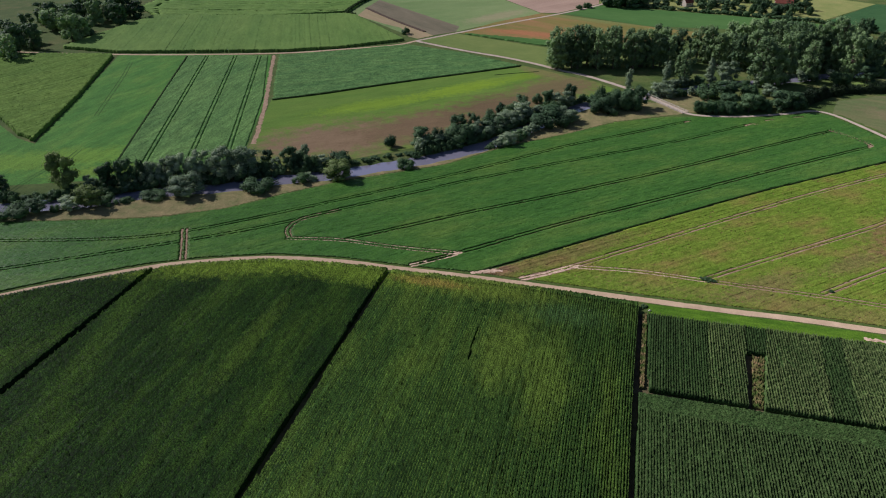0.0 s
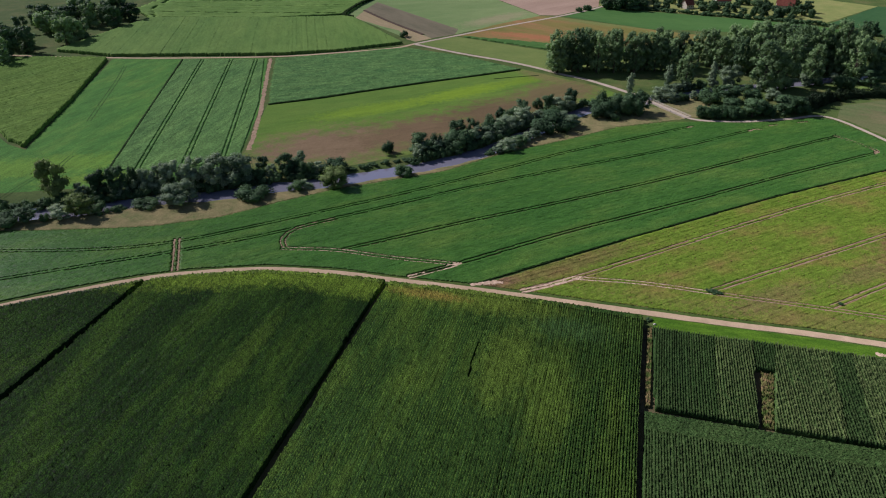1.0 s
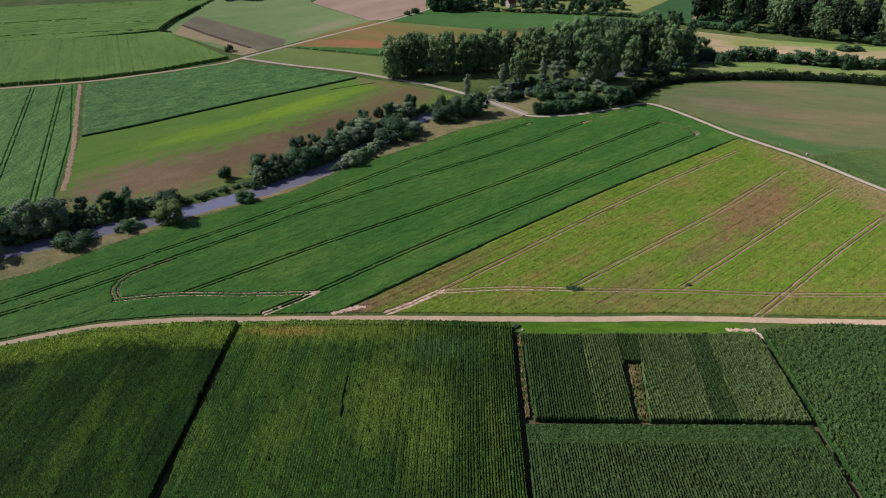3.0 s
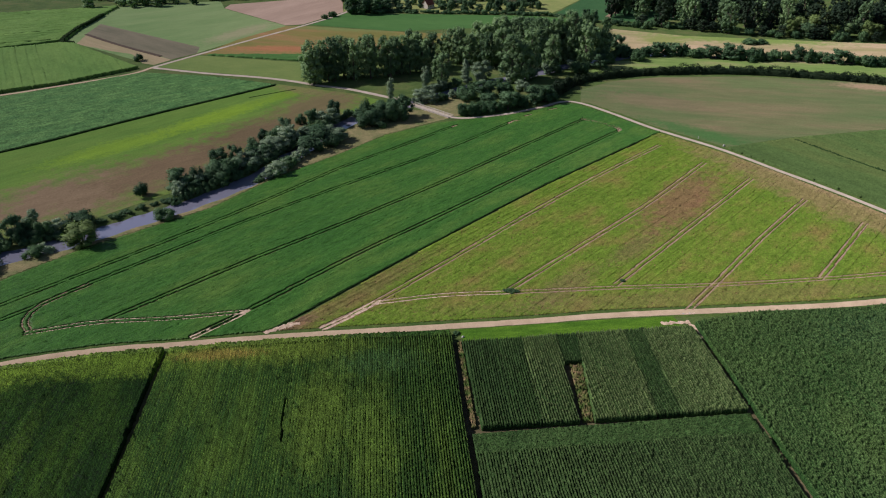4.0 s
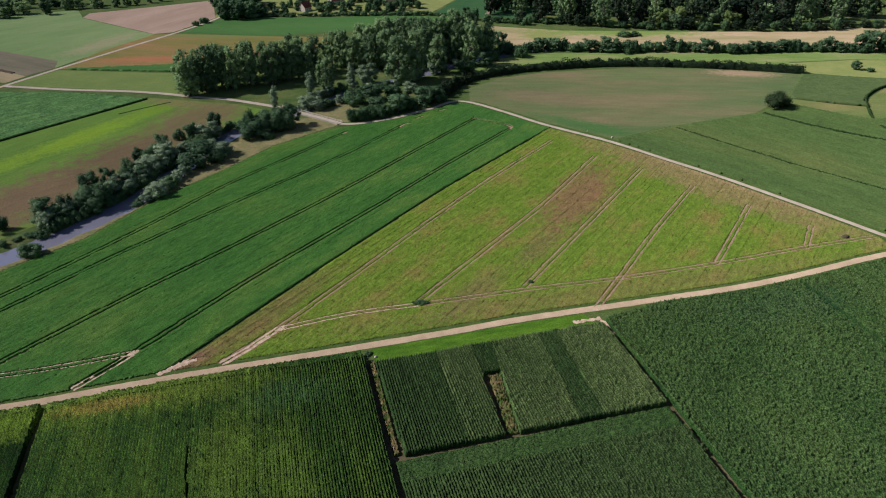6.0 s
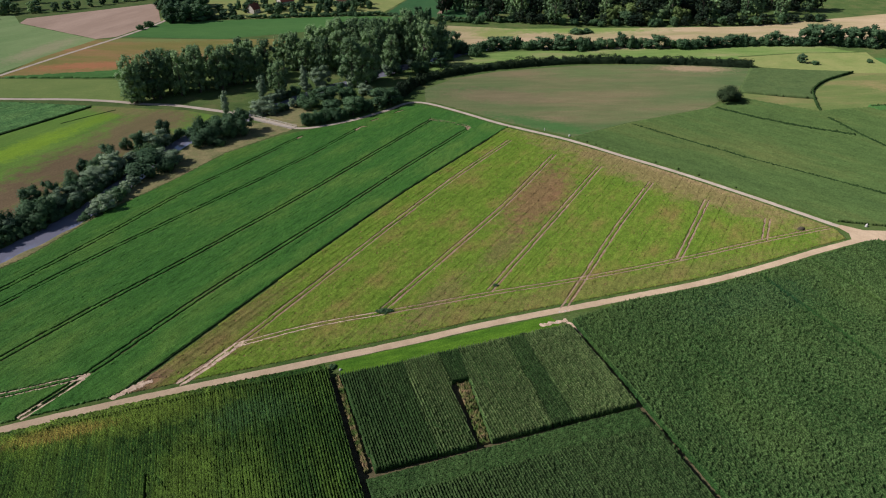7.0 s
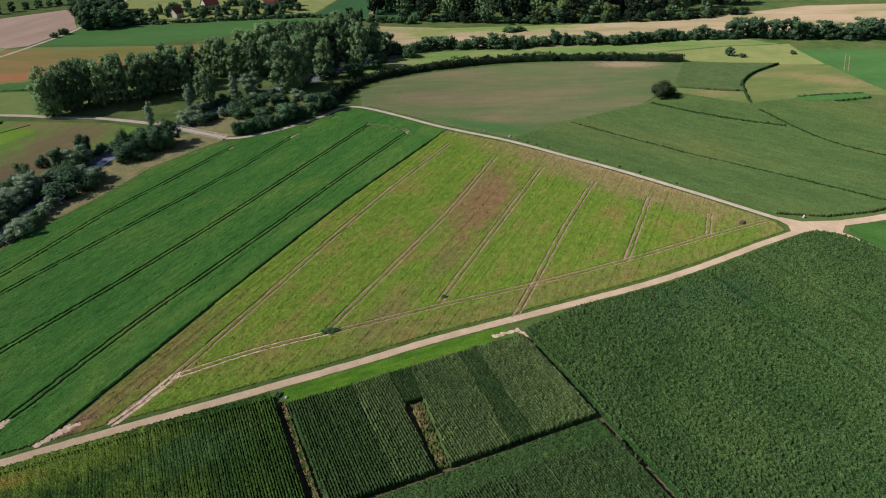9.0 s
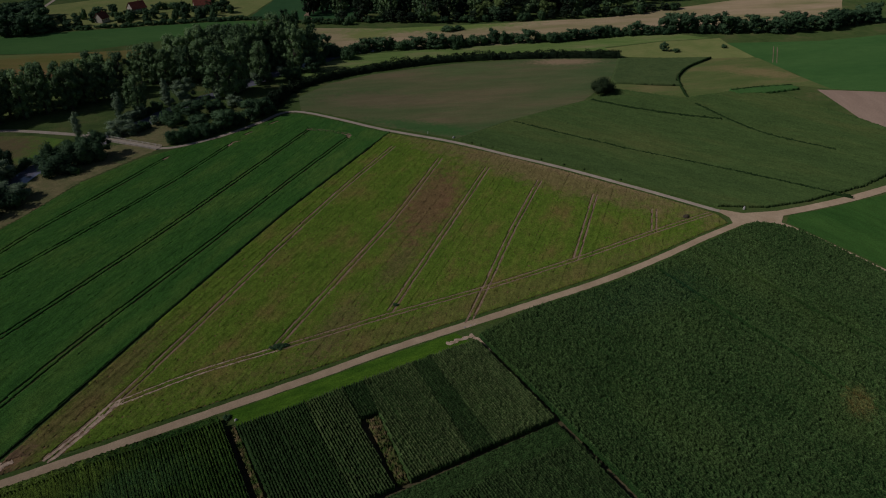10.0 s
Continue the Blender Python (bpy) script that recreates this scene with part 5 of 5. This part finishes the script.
def bridge(a, b, width):
    a, b = Vector(a) * K, Vector(b) * K
    length = (b - a).length
    root = new("footbridge")
    root.matrix_world = pose(a.x, a.y, 0, 0, 0, math.degrees(math.atan2((b - a).y, (b - a).x)))
    bm = bmesh.new()
    box(bm, length / 2, 0, 0.2, length, width, 0.3)
    part("deck", bm_mesh("deck", bm, PALE_ROAD), root)
    for s in (-1, 1):
        bm = bmesh.new()
        box(bm, length / 2, s * (width / 2 - 0.1), -0.1, length, 0.3, 0.5)
        part("girder", bm_mesh("girder", bm, WOOD_GREY), root)
        for z in (0.8, 1.25):
            bm = bmesh.new()
            box(bm, length / 2, s * width / 2, z, length, 0.12, 0.12)
            part("rail", bm_mesh("rail", bm, WOOD_GREY), root)
        bm = bmesh.new()
        box(bm, 0, 0, 0.72, 0.16, 0.16, 1.25)
        post = bm_mesh("post", bm, WOOD_GREY)
        for k in range(13):
            ob = part("post", post, root)
            ob.location = (length * k / 12, s * width / 2 + s * 0.13, 0)
    for k in (0.3, 0.7):
        bm = bmesh.new()
        box(bm, length * k, 0, -1.4, 0.6, width * 0.9, 2.6)
        part("pier", bm_mesh("pier", bm, WOOD_GREY), root)
    tagged(root, "pale plank bridge with low railings over the river", "bridge")


bridge((91.5, 335), (106.5, 300.5), 4.2)

# ---- village houses ----
PLASTER = land("cream plaster", [(0.3, (0.5, 0.45, 0.36)), (0.7, (0.62, 0.57, 0.48))], 3, 0.4, 0.9, 1.08)
TILES = land("red roof tiles", [(0.3, (0.16, 0.055, 0.04)), (0.7, (0.25, 0.09, 0.06))], 2, 0.3)
PANE = nodes_of("dark window glass", 0.1, 0.5)[0]
PANE.node_tree.nodes["Principled BSDF"].inputs["Base Color"].default_value = (0.03, 0.035, 0.04, 1)


def house(x, y, turn, length, depth, eaves, ridge):
    root = new("house")
    root.matrix_world = pose(x * K, y * K, 0, 0, 0, turn)
    l, d = length / 2, depth / 2
    v = [(-l, -d, 0), (l, -d, 0), (l, d, 0), (-l, d, 0), (-l, -d, eaves), (l, -d, eaves), (l, d, eaves), (-l, d, eaves), (-l, 0, ridge - 0.1), (l, 0, ridge - 0.1)]
    part("wall", mesh_of("wall", v, [(0, 1, 5, 4), (2, 3, 7, 6), (1, 2, 6, 9, 5), (3, 0, 4, 8, 7), (4, 5, 9, 8), (6, 7, 8, 9)], PLASTER), root)
    o = 0.5
    fall = (ridge - eaves) / d
    rv = []
    for z in (0.05, 0.3):
        rv += [(-l - o, -d - o, eaves - o * fall + z), (l + o, -d - o, eaves - o * fall + z), (l + o, 0, ridge + z), (-l - o, 0, ridge + z), (-l - o, d + o, eaves - o * fall + z), (l + o, d + o, eaves - o * fall + z)]
    rf = [(6, 7, 8, 9), (9, 8, 11, 10), (1, 0, 3, 2), (2, 3, 4, 5), (0, 1, 7, 6), (4, 10, 11, 5), (1, 2, 8, 7), (2, 5, 11, 8), (3, 0, 6, 9), (4, 3, 9, 10)]
    roof = part("roof", mesh_of("roof", rv, rf, TILES), root)
    bm = bmesh.new()
    box(bm, l * 0.4, 0.3, ridge + 0.4, 0.6, 0.6, 1.6)
    part("chimney", bm_mesh("chimney", bm, TILES), roof)
    for s in (-1, 1):
        for k in range(4):
            bm = bmesh.new()
            box(bm, -l + (k + 0.5) * length / 4, s * (d + 0.03), eaves * 0.55, 1.0, 0.12, 1.2)
            part("window", bm_mesh("window", bm, PANE), root)
    bm = bmesh.new()
    box(bm, l + 0.03, 0, eaves * 0.6, 0.12, 1.0, 1.2)
    part("window", bm_mesh("window", bm, PANE), root)
    tagged(root, "cream house with a steep red tiled roof", "house", "village houses")


house(183, 552, 30, 10, 8, 4, 8.5)
house(214, 568, 10, 15, 10, 4.5, 10)
house(254, 548, -20, 16, 10, 4.5, 9.5)

# ---- small things at the field edges ----
STONE = land("whitewashed stone", [(0.3, (0.42, 0.4, 0.36)), (0.7, (0.56, 0.54, 0.49))], 0.5, 0.1)
EARTH = land("dark heaped earth", [(0.3, (0.05, 0.045, 0.03)), (0.7, (0.11, 0.09, 0.06))], 0.8, 0.2)


def boulder(name, x, y, sx, sy, sz, material, label, category, seed):
    """A lump with an uneven, weathered outline, half sunk into the ground."""
    bm = bmesh.new()
    bmesh.ops.create_icosphere(bm, subdivisions=2, radius=1)
    for v in bm.verts:
        v.co *= 1 + 0.25 * noise.noise(v.co * 1.7 + Vector((seed, 0, 0)))
        v.co = Vector((v.co.x * sx, v.co.y * sy, max(-0.2, v.co.z) * sz))
    ob = new(name, bm_mesh(name, bm, material, True))
    ob.location = (x * K, y * K, 0.1 * sz)
    return tagged(ob, label, category)


boulder("marker_stone", 216.1, 119.2, 0.6, 0.5, 1.3, STONE, "white marker stone at the road junction", "stone", 1)
boulder("marker_stone", 51.4, 146.4, 0.5, 0.4, 0.6, STONE, "white stone at the end of the furrow", "stone", 2)
def marker_post(x, y, height, label):
    """A squared post with a bevelled head."""
    bm = bmesh.new()
    box(bm, 0, 0, height / 2 - 0.1, 0.22, 0.22, height + 0.2)
    bmesh.ops.bevel(bm, geom=bm.edges[:], offset=0.03, segments=1, affect="EDGES")
    ob = new("marker_post", bm_mesh("marker_post", bm, STONE))
    ob.location = (x * K, y * K, 0)
    return tagged(ob, label, "post")


marker_post(191.4, 239.9, 1.5, "white marker post beside the gravel road")
boulder("marker_stone", 195.6, 229.4, 0.8, 0.5, 0.9, STONE, "white stone beside the gravel road", "stone", 9)
boulder("earth_heap", 197.9, 129.3, 2.2, 1.2, 0.9, EARTH, "dark heap of earth beside the wheel tracks", "heap", 3)
for k, (x, y) in enumerate(((106.8, 136.5), (108.4, 136.1), (103.5, 133.4))):
    boulder("rubble_stone", x, y, 0.35, 0.3, 0.3, STONE, "pale rubble stone beside the dirt road", "stone", 4 + k)
for k, (x, y, r) in enumerate(((70.9, 160.4, 1.5), (69.6, 161.6, 1.1), (72.2, 160.2, 1.0), (101.2, 155.2, 1.0), (116.9, 129.6, 1.3), (160.2, 119.4, 1.2), (161.6, 118.9, 0.9), (50.4, 148.2, 1.2))):
    plant("bush", x, y, 0.7 * r, r, "weed clumps", "dark weed clump beside the tracks")
for y in (0.0, 2.2):
    ribbon("wheel_track", [(400, 190.4 - y), (418, 198 - y), (436, 205.6 - y)], 0.4, 0.11, SOIL, "pale wheel track through the green field", "track", ragged=0.1)
